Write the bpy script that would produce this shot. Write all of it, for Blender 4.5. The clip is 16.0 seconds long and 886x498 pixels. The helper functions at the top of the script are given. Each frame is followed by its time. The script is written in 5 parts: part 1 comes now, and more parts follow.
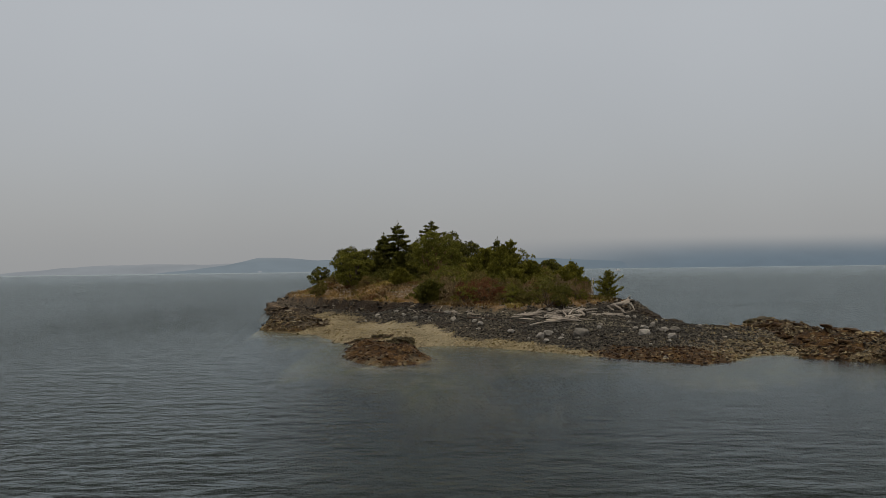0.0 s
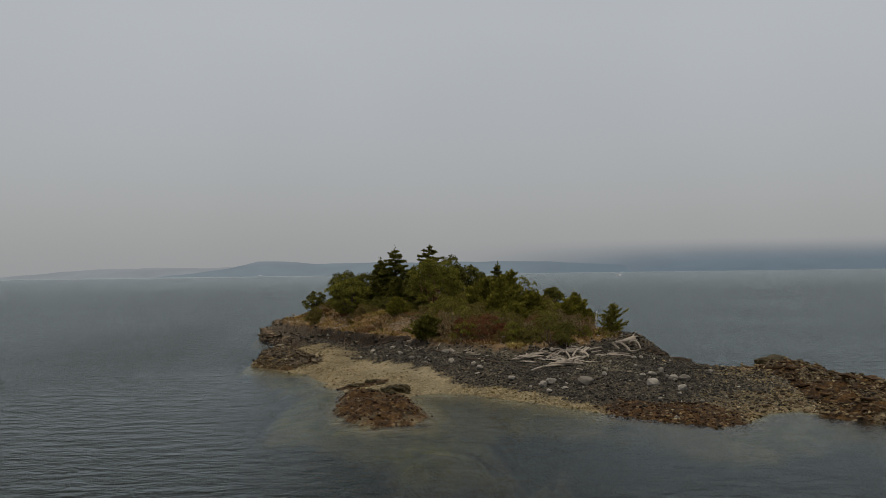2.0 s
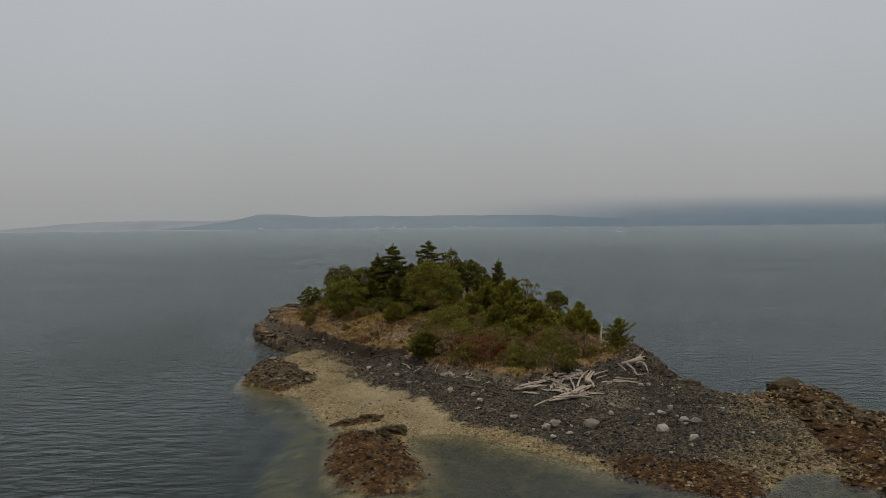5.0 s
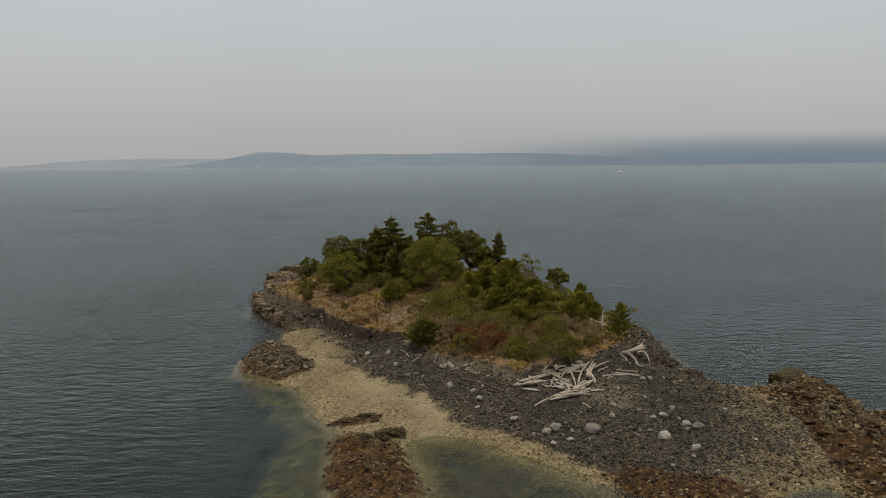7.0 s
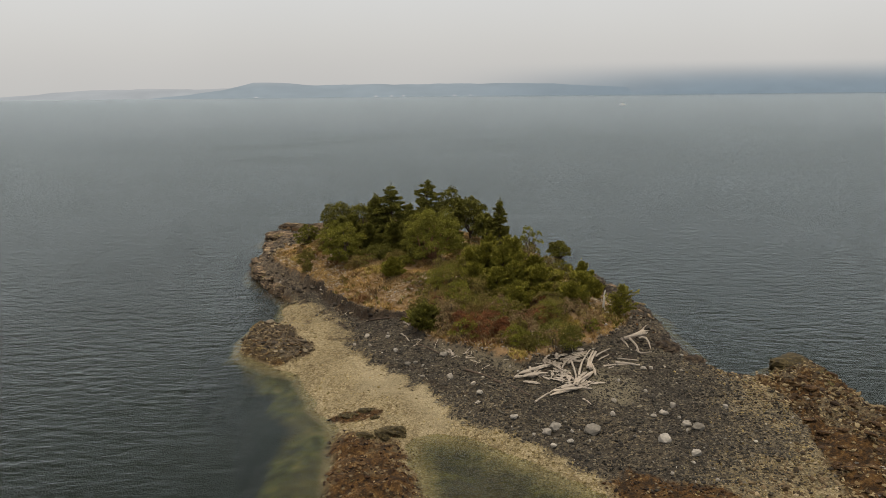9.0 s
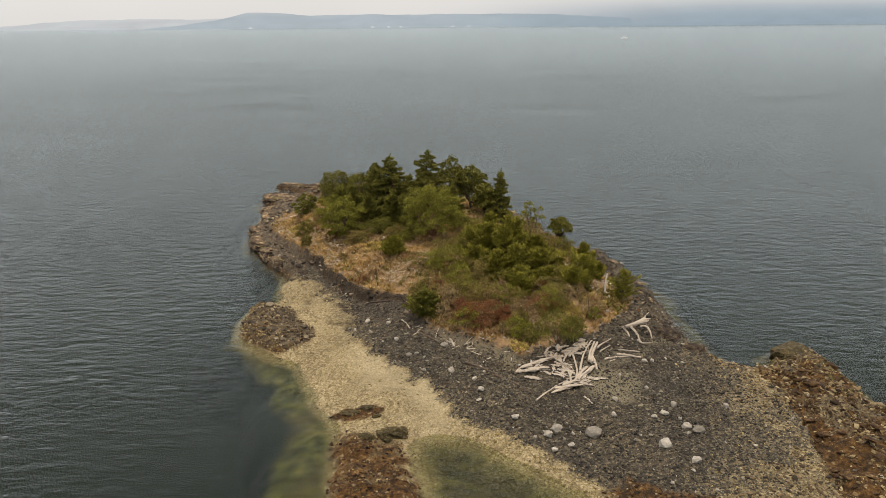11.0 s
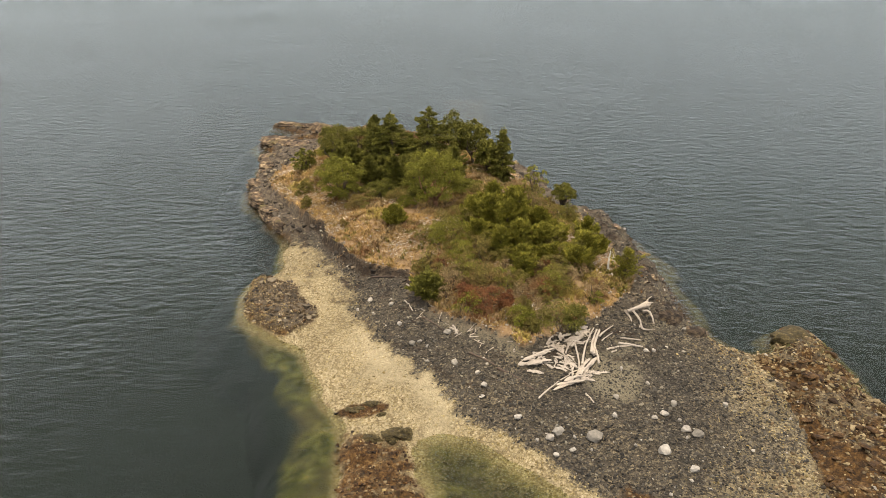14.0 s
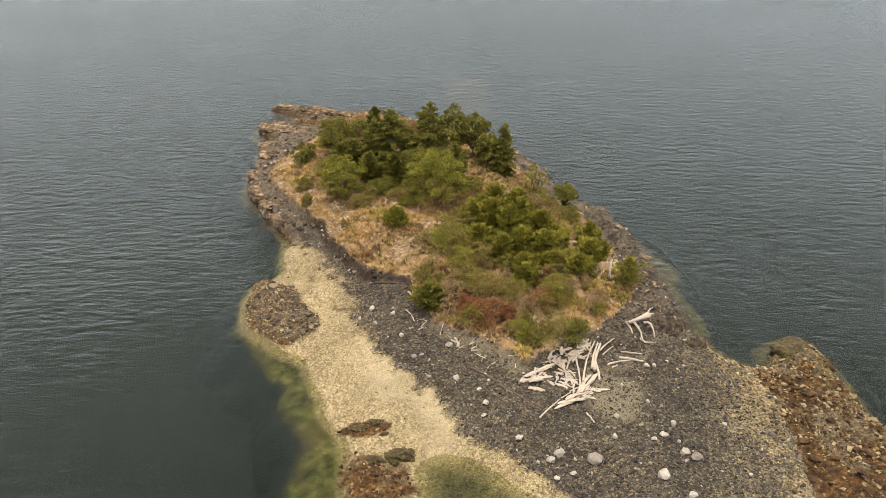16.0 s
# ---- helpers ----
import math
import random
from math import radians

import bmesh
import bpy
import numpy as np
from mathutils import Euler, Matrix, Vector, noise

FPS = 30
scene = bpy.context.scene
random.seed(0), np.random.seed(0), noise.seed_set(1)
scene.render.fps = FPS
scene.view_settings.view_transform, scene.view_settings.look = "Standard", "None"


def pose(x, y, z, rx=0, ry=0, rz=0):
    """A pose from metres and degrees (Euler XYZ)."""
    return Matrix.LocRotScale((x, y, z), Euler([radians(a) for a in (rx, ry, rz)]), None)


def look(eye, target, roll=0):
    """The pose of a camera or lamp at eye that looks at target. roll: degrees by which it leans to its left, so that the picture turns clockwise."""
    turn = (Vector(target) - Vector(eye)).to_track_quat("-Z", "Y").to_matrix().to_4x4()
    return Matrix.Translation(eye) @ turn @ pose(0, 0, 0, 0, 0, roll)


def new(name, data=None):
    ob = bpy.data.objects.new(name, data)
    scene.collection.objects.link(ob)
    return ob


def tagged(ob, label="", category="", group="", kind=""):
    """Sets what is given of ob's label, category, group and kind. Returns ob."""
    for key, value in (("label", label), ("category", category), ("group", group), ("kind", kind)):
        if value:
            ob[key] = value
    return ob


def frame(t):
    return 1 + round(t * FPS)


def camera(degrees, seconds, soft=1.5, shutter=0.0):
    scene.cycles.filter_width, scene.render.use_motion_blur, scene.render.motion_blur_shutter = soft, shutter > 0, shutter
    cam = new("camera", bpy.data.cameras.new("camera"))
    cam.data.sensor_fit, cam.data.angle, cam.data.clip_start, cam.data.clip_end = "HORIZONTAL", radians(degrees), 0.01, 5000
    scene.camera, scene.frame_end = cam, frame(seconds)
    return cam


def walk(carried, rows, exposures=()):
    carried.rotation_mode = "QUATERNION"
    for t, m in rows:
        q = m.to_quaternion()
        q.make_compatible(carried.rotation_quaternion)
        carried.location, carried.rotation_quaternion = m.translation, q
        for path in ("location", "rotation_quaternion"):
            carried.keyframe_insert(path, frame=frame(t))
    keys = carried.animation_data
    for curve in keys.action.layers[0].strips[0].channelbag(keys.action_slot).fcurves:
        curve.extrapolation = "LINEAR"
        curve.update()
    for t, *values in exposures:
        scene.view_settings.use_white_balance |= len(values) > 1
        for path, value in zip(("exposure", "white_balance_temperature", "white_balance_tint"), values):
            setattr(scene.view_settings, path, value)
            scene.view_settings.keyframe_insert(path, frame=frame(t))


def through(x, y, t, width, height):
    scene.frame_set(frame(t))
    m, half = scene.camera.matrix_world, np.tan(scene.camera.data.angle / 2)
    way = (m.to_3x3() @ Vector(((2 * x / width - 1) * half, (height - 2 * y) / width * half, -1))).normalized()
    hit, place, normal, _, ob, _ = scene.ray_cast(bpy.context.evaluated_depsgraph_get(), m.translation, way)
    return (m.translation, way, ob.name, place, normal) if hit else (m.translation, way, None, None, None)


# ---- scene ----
# ---- camera ----
cam = camera(59.89, 16.0, soft=0.72)
walk(cam, [
    (0, pose(-0.46, 1.53, 6.60, 91.493, 0.736, 1.547)),
    (0.5, pose(-0.38, 2.36, 7.32, 91.544, 0.793, 1.557)),
    (1, pose(-0.32, 3.22, 8.10, 91.611, 0.762, 1.573)),
    (1.5, pose(-0.27, 4.01, 8.97, 91.674, 0.751, 1.591)),
    (2, pose(-0.22, 4.78, 9.92, 91.719, 0.746, 1.591)),
    (2.5, pose(-0.19, 5.56, 10.97, 91.733, 0.686, 1.587)),
    (3, pose(-0.18, 6.33, 11.98, 91.338, 0.635, 1.578)),
    (3.5, pose(-0.15, 6.96, 12.96, 90.679, 0.620, 1.581)),
    (4, pose(-0.11, 7.54, 14.03, 89.958, 0.612, 1.612)),
    (6.5, pose(-0.13, 10.24, 19.77, 84.791, 0.583, 1.578)),
    (7, pose(-0.14, 10.75, 20.98, 83.535, 0.559, 1.566)),
    (7.5, pose(-0.15, 11.26, 22.22, 82.228, 0.551, 1.562)),
    (8, pose(-0.16, 11.76, 23.45, 80.945, 0.525, 1.567)),
    (8.5, pose(-0.14, 12.24, 24.69, 79.686, 0.572, 1.577)),
    (9, pose(-0.13, 12.73, 25.91, 78.415, 0.598, 1.582)),
    (11.5, pose(-0.54, 15.43, 31.97, 72.226, 0.486, 1.409)),
    (12, pose(-0.63, 16.00, 33.24, 70.932, 0.488, 1.360)),
    (12.5, pose(-0.71, 16.58, 34.47, 69.683, 0.462, 1.343)),
    (13, pose(-0.77, 17.19, 35.69, 68.408, 0.453, 1.335)),
    (13.5, pose(-0.82, 17.79, 36.89, 67.166, 0.446, 1.332)),
    (14, pose(-0.90, 18.40, 38.11, 65.975, 0.429, 1.336)),
    (14.5, pose(-0.96, 19.03, 39.34, 64.920, 0.432, 1.326)),
    (15, pose(-1.05, 19.66, 40.58, 63.945, 0.419, 1.318)),
    (15.5, pose(-1.12, 20.20, 41.75, 63.224, 0.411, 1.293)),
    (16, pose(-1.18, 20.75, 42.84, 62.738, 0.367, 1.292)),
], exposures=[(0, -0.08, 6500, 10), (2, -0.09, 6500, 10), (4, -0.08, 6520, 10), (6.5, 0.17, 6600, 10), (8, 0.46, 6700, 10), (9, 0.68, 6820, 11), (11.5, 1.23, 6900, 12), (13, 1.48, 6900, 12), (16, 1.76, 6820, 13)])

# ---- light: bright smoke-grey overcast, no clear shadows ----
world = bpy.data.worlds.new("overcast_sky")
scene.world = world
world.use_nodes = True
wn, wl = world.node_tree.nodes, world.node_tree.links
wn.clear()
SUN_EL, SUN_AZ = radians(84), radians(195)
sky = wn.new("ShaderNodeTexSky")
sky.sky_type, sky.sun_disc, sky.sun_elevation, sky.sun_rotation = "NISHITA", False, SUN_EL, SUN_AZ
sky.dust_density = 6.0
coord = wn.new("ShaderNodeTexCoord")
split = wn.new("ShaderNodeSeparateXYZ")
cloud = wn.new("ShaderNodeValToRGB")
cloud.color_ramp.elements[0].position, cloud.color_ramp.elements[0].color = 0.0, (0.336, 0.342, 0.346, 1)
cloud.color_ramp.elements[1].position, cloud.color_ramp.elements[1].color = 1.0, (0.46, 0.46, 0.455, 1)
e = cloud.color_ramp.elements.new(0.10)
e.color = (0.358, 0.364, 0.368, 1)
e = cloud.color_ramp.elements.new(0.30)
e.color = (0.424, 0.434, 0.435, 1)
haze = wn.new("ShaderNodeMix")
haze.data_type = "RGBA"
haze.inputs["Factor"].default_value = 0.03
wback, wout = wn.new("ShaderNodeBackground"), wn.new("ShaderNodeOutputWorld")
wback.inputs["Strength"].default_value = 1.0
wl.new(coord.outputs["Generated"], split.inputs[0])
wl.new(split.outputs["Z"], cloud.inputs["Fac"])
drift, tone, veil = wn.new("ShaderNodeTexNoise"), wn.new("ShaderNodeMapRange"), wn.new("ShaderNodeVectorMath")
drift.inputs["Scale"].default_value, drift.inputs["Detail"].default_value = 2.2, 3.0
tone.inputs["From Min"].default_value, tone.inputs["From Max"].default_value = 0.3, 0.7
tone.inputs["To Min"].default_value, tone.inputs["To Max"].default_value = 0.965, 1.035
veil.operation = "SCALE"
wl.new(coord.outputs["Generated"], drift.inputs["Vector"])
wl.new(drift.outputs["Fac"], tone.inputs["Value"])
wl.new(cloud.outputs["Color"], veil.inputs[0])
wl.new(tone.outputs["Result"], veil.inputs["Scale"])
wl.new(veil.outputs["Vector"], haze.inputs["A"])
wl.new(sky.outputs["Color"], haze.inputs["B"])
wl.new(haze.outputs["Result"], wback.inputs["Color"])
wl.new(wback.outputs["Background"], wout.inputs["Surface"])

sun = new("sun", bpy.data.lights.new("sun", "SUN"))
sun.data.energy, sun.data.angle, sun.data.color = 1.22, radians(24), (1.0, 0.89, 0.69)
sun.matrix_world = look((math.sin(SUN_AZ) * 100, math.cos(SUN_AZ) * 100, math.tan(SUN_EL) * 100), (0, 0, 0))


# ---- materials ----
class Mat:
    """A small helper to wire node materials."""

    def __init__(self, name, rough=0.85, spec=0.3):
        self.m = bpy.data.materials.new(name)
        self.m.use_nodes = True
        self.t = self.m.node_tree
        self.b = self.t.nodes["Principled BSDF"]
        self.b.inputs["Roughness"].default_value = rough
        self.b.inputs["Specular IOR Level"].default_value = spec
        self.geo = self.t.nodes.new("ShaderNodeNewGeometry")

    def node(self, kind, **values):
        n = self.t.nodes.new(kind)
        for k, v in values.items():
            n.inputs[k].default_value = v
        return n

    def link(self, a, b):
        self.t.links.new(a, b)

    def noise(self, scale, detail=4.0, rough=0.6, stretch=None, turn=0.0):
        n = self.node("ShaderNodeTexNoise", Scale=scale, Detail=detail, Roughness=rough)
        src = self.geo.outputs["Position"]
        if stretch:
            mp = self.node("ShaderNodeMapping", Scale=stretch, Rotation=(0, 0, radians(turn)))
            self.link(src, mp.inputs["Vector"])
            src = mp.outputs["Vector"]
        self.link(src, n.inputs["Vector"])
        return n.outputs["Fac"]

    def cells(self, scale, what="Color", feature="F1"):
        n = self.node("ShaderNodeTexVoronoi", Scale=scale)
        n.feature = feature
        self.link(self.geo.outputs["Position"], n.inputs["Vector"])
        return n.outputs[what]

    def ramp(self, fac, *stops):
        n = self.t.nodes.new("ShaderNodeValToRGB")
        els = n.color_ramp.elements
        while len(els) < len(stops):
            els.new(0.5)
        for e, (p, c) in zip(els, stops):
            e.position = p
            e.color = (*c, 1) if isinstance(c, tuple) else (c, c, c, 1)
        self.link(fac, n.inputs["Fac"])
        return n.outputs["Color"]

    def mix(self, fac, a, b, blend="MIX"):
        n = self.t.nodes.new("ShaderNodeMix")
        n.data_type, n.blend_type = "RGBA", blend
        for sock, v in ((n.inputs["Factor"], fac), (n.inputs["A"], a), (n.inputs["B"], b)):
            if isinstance(v, (int, float)):
                sock.default_value = v
            elif isinstance(v, tuple):
                sock.default_value = (*v, 1)
            else:
                self.link(v, sock)
        return n.outputs["Result"]

    def math(self, op, a, b=0.0):
        n = self.t.nodes.new("ShaderNodeMath")
        n.operation = op
        for sock, v in zip(n.inputs, (a, b)):
            if isinstance(v, (int, float)):
                sock.default_value = v
            else:
                self.link(v, sock)
        return n.outputs[0]

    def attr(self, name):
        n = self.t.nodes.new("ShaderNodeAttribute")
        n.attribute_name = name
        return n.outputs["Fac"]

    def colour(self, c):
        self.link(c, self.b.inputs["Base Color"])

    def bump(self, height, strength=0.5, distance=0.1):
        n = self.node("ShaderNodeBump", Strength=strength, Distance=distance)
        self.link(height, n.inputs["Height"])
        self.link(n.outputs["Normal"], self.b.inputs["Normal"])
        return n.outputs["Normal"]


def island_mat(name, *stops, rough=0.9, grain=6.0, bump=0.4, dist=0.05, spec=0.25):
    """Colour by loose piece, with grain over it."""
    k = Mat(name, rough, spec)
    base = k.ramp(k.geo.outputs["Random Per Island"], *stops)
    n = k.noise(grain, 5)
    base = k.mix(1.0, base, k.ramp(k.noise(0.16, 4), (0.34, (0.72, 0.70, 0.68)), (0.5, (1.0, 1.0, 1.0)), (0.66, (1.30, 1.26, 1.18))), "MULTIPLY")
    k.colour(k.mix(1.0, base, k.ramp(n, (0.25, 0.62), (0.75, 1.25)), "MULTIPLY"))
    k.bump(n, bump, dist)
    return k.m


def leaf_mat(name, *stops, through=0.12, patch=None, patch_size=0.35):
    """Leaves: a tone by leaf, a slow drift over the plant, and stray patches of another tone."""
    k = Mat(name, 0.75, 0.15)
    base = k.mix(0.30, k.ramp(k.geo.outputs["Random Per Island"], *stops), stops[len(stops) // 2][1])
    if patch:
        base = k.mix(k.ramp(k.noise(patch_size, 3), (0.48, 0.0), (0.66, 0.85)), base, patch)
    col = k.mix(1.0, base, k.ramp(k.noise(0.9, 3), (0.3, 0.66), (0.7, 1.34)), "MULTIPLY")
    k.colour(col)
    tr = k.t.nodes.new("ShaderNodeBsdfTranslucent")
    k.link(col, tr.inputs["Color"])
    mx = k.t.nodes.new("ShaderNodeMixShader")
    mx.inputs[0].default_value = through
    k.link(k.b.outputs[0], mx.inputs[1])
    k.link(tr.outputs[0], mx.inputs[2])
    k.link(mx.outputs[0], k.t.nodes["Material Output"].inputs["Surface"])
    return k.m


FIR = leaf_mat("fir_needles", (0, (0.046, 0.047, 0.011)), (0.6, (0.100, 0.096, 0.016)), (1, (0.205, 0.188, 0.032)), through=0.06)
PINE = leaf_mat("pine_needles", (0, (0.062, 0.062, 0.010)), (0.6, (0.145, 0.134, 0.017)), (1, (0.33, 0.292, 0.045)), through=0.10)
BROAD = leaf_mat("evergreen_leaves", (0, (0.070, 0.072, 0.012)), (0.6, (0.150, 0.144, 0.020)), (1, (0.26, 0.238, 0.042)))
OLIVE = leaf_mat("olive_scrub_leaves", (0, (0.075, 0.068, 0.018)), (0.6, (0.142, 0.120, 0.028)), (1, (0.29, 0.238, 0.066)), patch=(0.20, 0.130, 0.05))
RUSSET = leaf_mat("russet_leaves", (0, (0.080, 0.026, 0.012)), (0.5, (0.160, 0.064, 0.028)), (1, (0.25, 0.130, 0.052)))
DEADLEAF = leaf_mat("withered_leaves", (0, (0.085, 0.058, 0.028)), (0.5, (0.195, 0.135, 0.064)), (1, (0.38, 0.295, 0.160)), patch=(0.165, 0.074, 0.030))
STRAW = leaf_mat("dry_grass", (0, (0.155, 0.094, 0.035)), (0.4, (0.312, 0.188, 0.064)), (0.8, (0.415, 0.282, 0.108)), (1, (0.54, 0.44, 0.27)), patch=(0.18, 0.106, 0.050), patch_size=0.22)
GOLD = leaf_mat("golden_grass", (0, (0.22, 0.16, 0.040)), (0.5, (0.36, 0.275, 0.075)), (1, (0.50, 0.41, 0.15)))
COBBLE = island_mat("dark_cobbles", (0.0, (0.014, 0.013, 0.011)), (0.55, (0.038, 0.034, 0.028)), (0.85, (0.076, 0.068, 0.054)), (1.0, (0.175, 0.155, 0.115)))
SHELL = island_mat("barnacled_cobbles", (0.0, (0.081, 0.058, 0.021)), (0.5, (0.173, 0.129, 0.052)), (1.0, (0.305, 0.243, 0.118)))
WEEDROCK = island_mat("weedy_rocks", (0.0, (0.008, 0.005, 0.003)), (0.5, (0.036, 0.016, 0.005)), (0.82, (0.085, 0.042, 0.012)), (1.0, (0.23, 0.18, 0.11)))
PALE = island_mat("pale_granite", (0.0, (0.17, 0.155, 0.13)), (1.0, (0.32, 0.295, 0.255)), grain=5)
DRIFT = island_mat("bleached_driftwood", (0.0, (0.21, 0.175, 0.138)), (0.6, (0.32, 0.278, 0.228)), (1.0, (0.44, 0.395, 0.335)), grain=14)
BONE = island_mat("sun_bleached_snag", (0.0, (0.56, 0.53, 0.48)), (1.0, (0.62, 0.59, 0.54)), grain=14)
OLDWOOD = island_mat("dark_sodden_wood", (0.0, (0.055, 0.040, 0.030)), (1.0, (0.09, 0.066, 0.05)), grain=14)
BARK = island_mat("grey_brown_bark", (0.0, (0.060, 0.045, 0.034)), (1.0, (0.10, 0.075, 0.055)), grain=12)
REDBARK = island_mat("reddish_bark", (0.0, (0.16, 0.085, 0.05)), (1.0, (0.22, 0.12, 0.07)), grain=9)


def ground_mat():
    k = Mat("shore_ground", 0.92, 0.2)
    fine, mid, big = k.noise(9, 6, 0.7), k.noise(1.6, 5), k.noise(0.22, 3)
    pebbles = k.cells(6.0)
    peb = k.t.nodes.new("ShaderNodeSeparateColor")
    k.link(pebbles, peb.inputs[0])
    gravel = k.ramp(peb.outputs[0], (0.0, (0.019, 0.016, 0.012)), (0.7, (0.047, 0.040, 0.030)), (1.0, (0.112, 0.093, 0.062)))
    gravel = k.mix(1.0, gravel, k.ramp(mid, (0.3, 0.7), (0.7, 1.3)), "MULTIPLY")
    gravel = k.mix(1.0, gravel, k.ramp(big, (0.35, (0.8, 0.8, 0.82)), (0.65, (1.3, 1.26, 1.18))), "MULTIPLY")
    small = k.cells(13.0)
    sm = k.t.nodes.new("ShaderNodeSeparateColor")
    k.link(small, sm.inputs[0])
    fine_shell = k.ramp(sm.outputs[1], (0.0, (0.095, 0.071, 0.036)), (0.5, (0.200, 0.160, 0.086)), (1.0, (0.32, 0.270, 0.168)))
    coarse = k.ramp(peb.outputs[1], (0.0, (0.080, 0.058, 0.028)), (0.55, (0.195, 0.153, 0.081)), (1.0, (0.34, 0.288, 0.185)))
    shell = k.mix(k.ramp(k.noise(0.5, 4), (0.35, 0.25), (0.65, 0.8)), fine_shell, coarse)
    shell = k.mix(k.attr("hash"), shell, k.ramp(sm.outputs[1], (0.0, (0.205, 0.168, 0.100)), (1.0, (0.305, 0.258, 0.165))))
    shell = k.mix(1.0, shell, k.ramp(mid, (0.3, 0.86), (0.7, 1.1)), "MULTIPLY")
    shell = k.mix(1.0, shell, k.ramp(big, (0.35, (0.8, 0.79, 0.77)), (0.62, (1.12, 1.12, 1.12))), "MULTIPLY")
    rock = k.ramp(k.noise(3.0, 7, 0.78), (0.25, (0.022, 0.018, 0.014)), (0.48, (0.060, 0.047, 0.034)), (0.58, (0.098, 0.078, 0.054)), (0.75, (0.20, 0.160, 0.108)))
    rock = k.mix(1.0, rock, k.ramp(k.cells(0.9, "Distance"), (0.0, 0.6), (0.6, 1.2)), "MULTIPLY")
    turf = k.ramp(k.noise(1.3, 7, 0.75), (0.2, (0.060, 0.039, 0.021)), (0.42, (0.138, 0.088, 0.045)), (0.6, (0.22, 0.148, 0.078)), (0.85, (0.33, 0.255, 0.155)))
    turf = k.mix(k.ramp(k.noise(0.17, 4), (0.52, 0.0), (0.66, 0.6)), turf, (0.215, 0.130, 0.062))
    weed = k.ramp(k.noise(1.7, 7, 0.75), (0.32, (0.008, 0.005, 0.002)), (0.45, (0.026, 0.014, 0.005)), (0.54, (0.062, 0.031, 0.009)), (0.62, (0.105, 0.060, 0.020)), (0.72, (0.25, 0.19, 0.10)))
    weed = k.mix(k.math("MULTIPLY", k.ramp(k.cells(1.5, "Distance"), (0.08, 1.0), (0.26, 0.0)), 0.5), weed, (0.27, 0.215, 0.13))
    algae = k.ramp(k.noise(0.75, 8, 0.75), (0.36, (0.014, 0.018, 0.005)), (0.47, (0.042, 0.046, 0.010)), (0.55, (0.076, 0.076, 0.016)), (0.66, (0.150, 0.134, 0.036)))
    algae = k.mix(k.ramp(k.noise(0.16, 3), (0.45, 0.0), (0.6, 0.6)), algae, (0.062, 0.050, 0.020))
    # soil and wrack colour, darkened for the shade under the turf's lip
    earth_and_shade = k.ramp(mid, (0.3, (0.010, 0.006, 0.004)), (0.58, (0.028, 0.018, 0.011)), (0.78, (0.085, 0.060, 0.036)))
    # near-black bed colour: light the water swallows with depth is put in here
    depth_dark = (0.006, 0.011, 0.010)
    gravel = k.mix(k.attr("dust"), gravel, k.ramp(fine, (0.3, (0.085, 0.073, 0.048)), (0.7, (0.15, 0.13, 0.088))))
    edge, edge_fine = k.noise(0.8, 5, 0.6), k.noise(3.0, 4, 0.6)
    c = gravel
    for name, col in (("shell", shell), ("rock", rock), ("turf", turf), ("wrack", earth_and_shade), ("weed", weed), ("algae", algae), ("deep", depth_dark)):
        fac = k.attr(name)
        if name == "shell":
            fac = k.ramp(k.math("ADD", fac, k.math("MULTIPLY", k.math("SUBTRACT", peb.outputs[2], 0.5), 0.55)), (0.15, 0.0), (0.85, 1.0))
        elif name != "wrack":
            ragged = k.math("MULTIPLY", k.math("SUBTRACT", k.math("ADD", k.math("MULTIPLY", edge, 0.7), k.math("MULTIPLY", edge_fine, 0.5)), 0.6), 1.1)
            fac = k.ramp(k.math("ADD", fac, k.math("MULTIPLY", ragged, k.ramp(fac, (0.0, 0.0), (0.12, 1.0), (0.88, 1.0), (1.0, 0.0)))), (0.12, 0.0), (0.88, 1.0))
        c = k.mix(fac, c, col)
    c = k.mix(1.0, c, k.ramp(fine, (0.3, 0.72), (0.7, 1.25)), "MULTIPLY")
    k.colour(c)
    h = k.math("ADD", k.cells(6.0, "Distance"), k.math("MULTIPLY", fine, 0.8))
    k.bump(h, 0.6, 0.12)
    return k.m


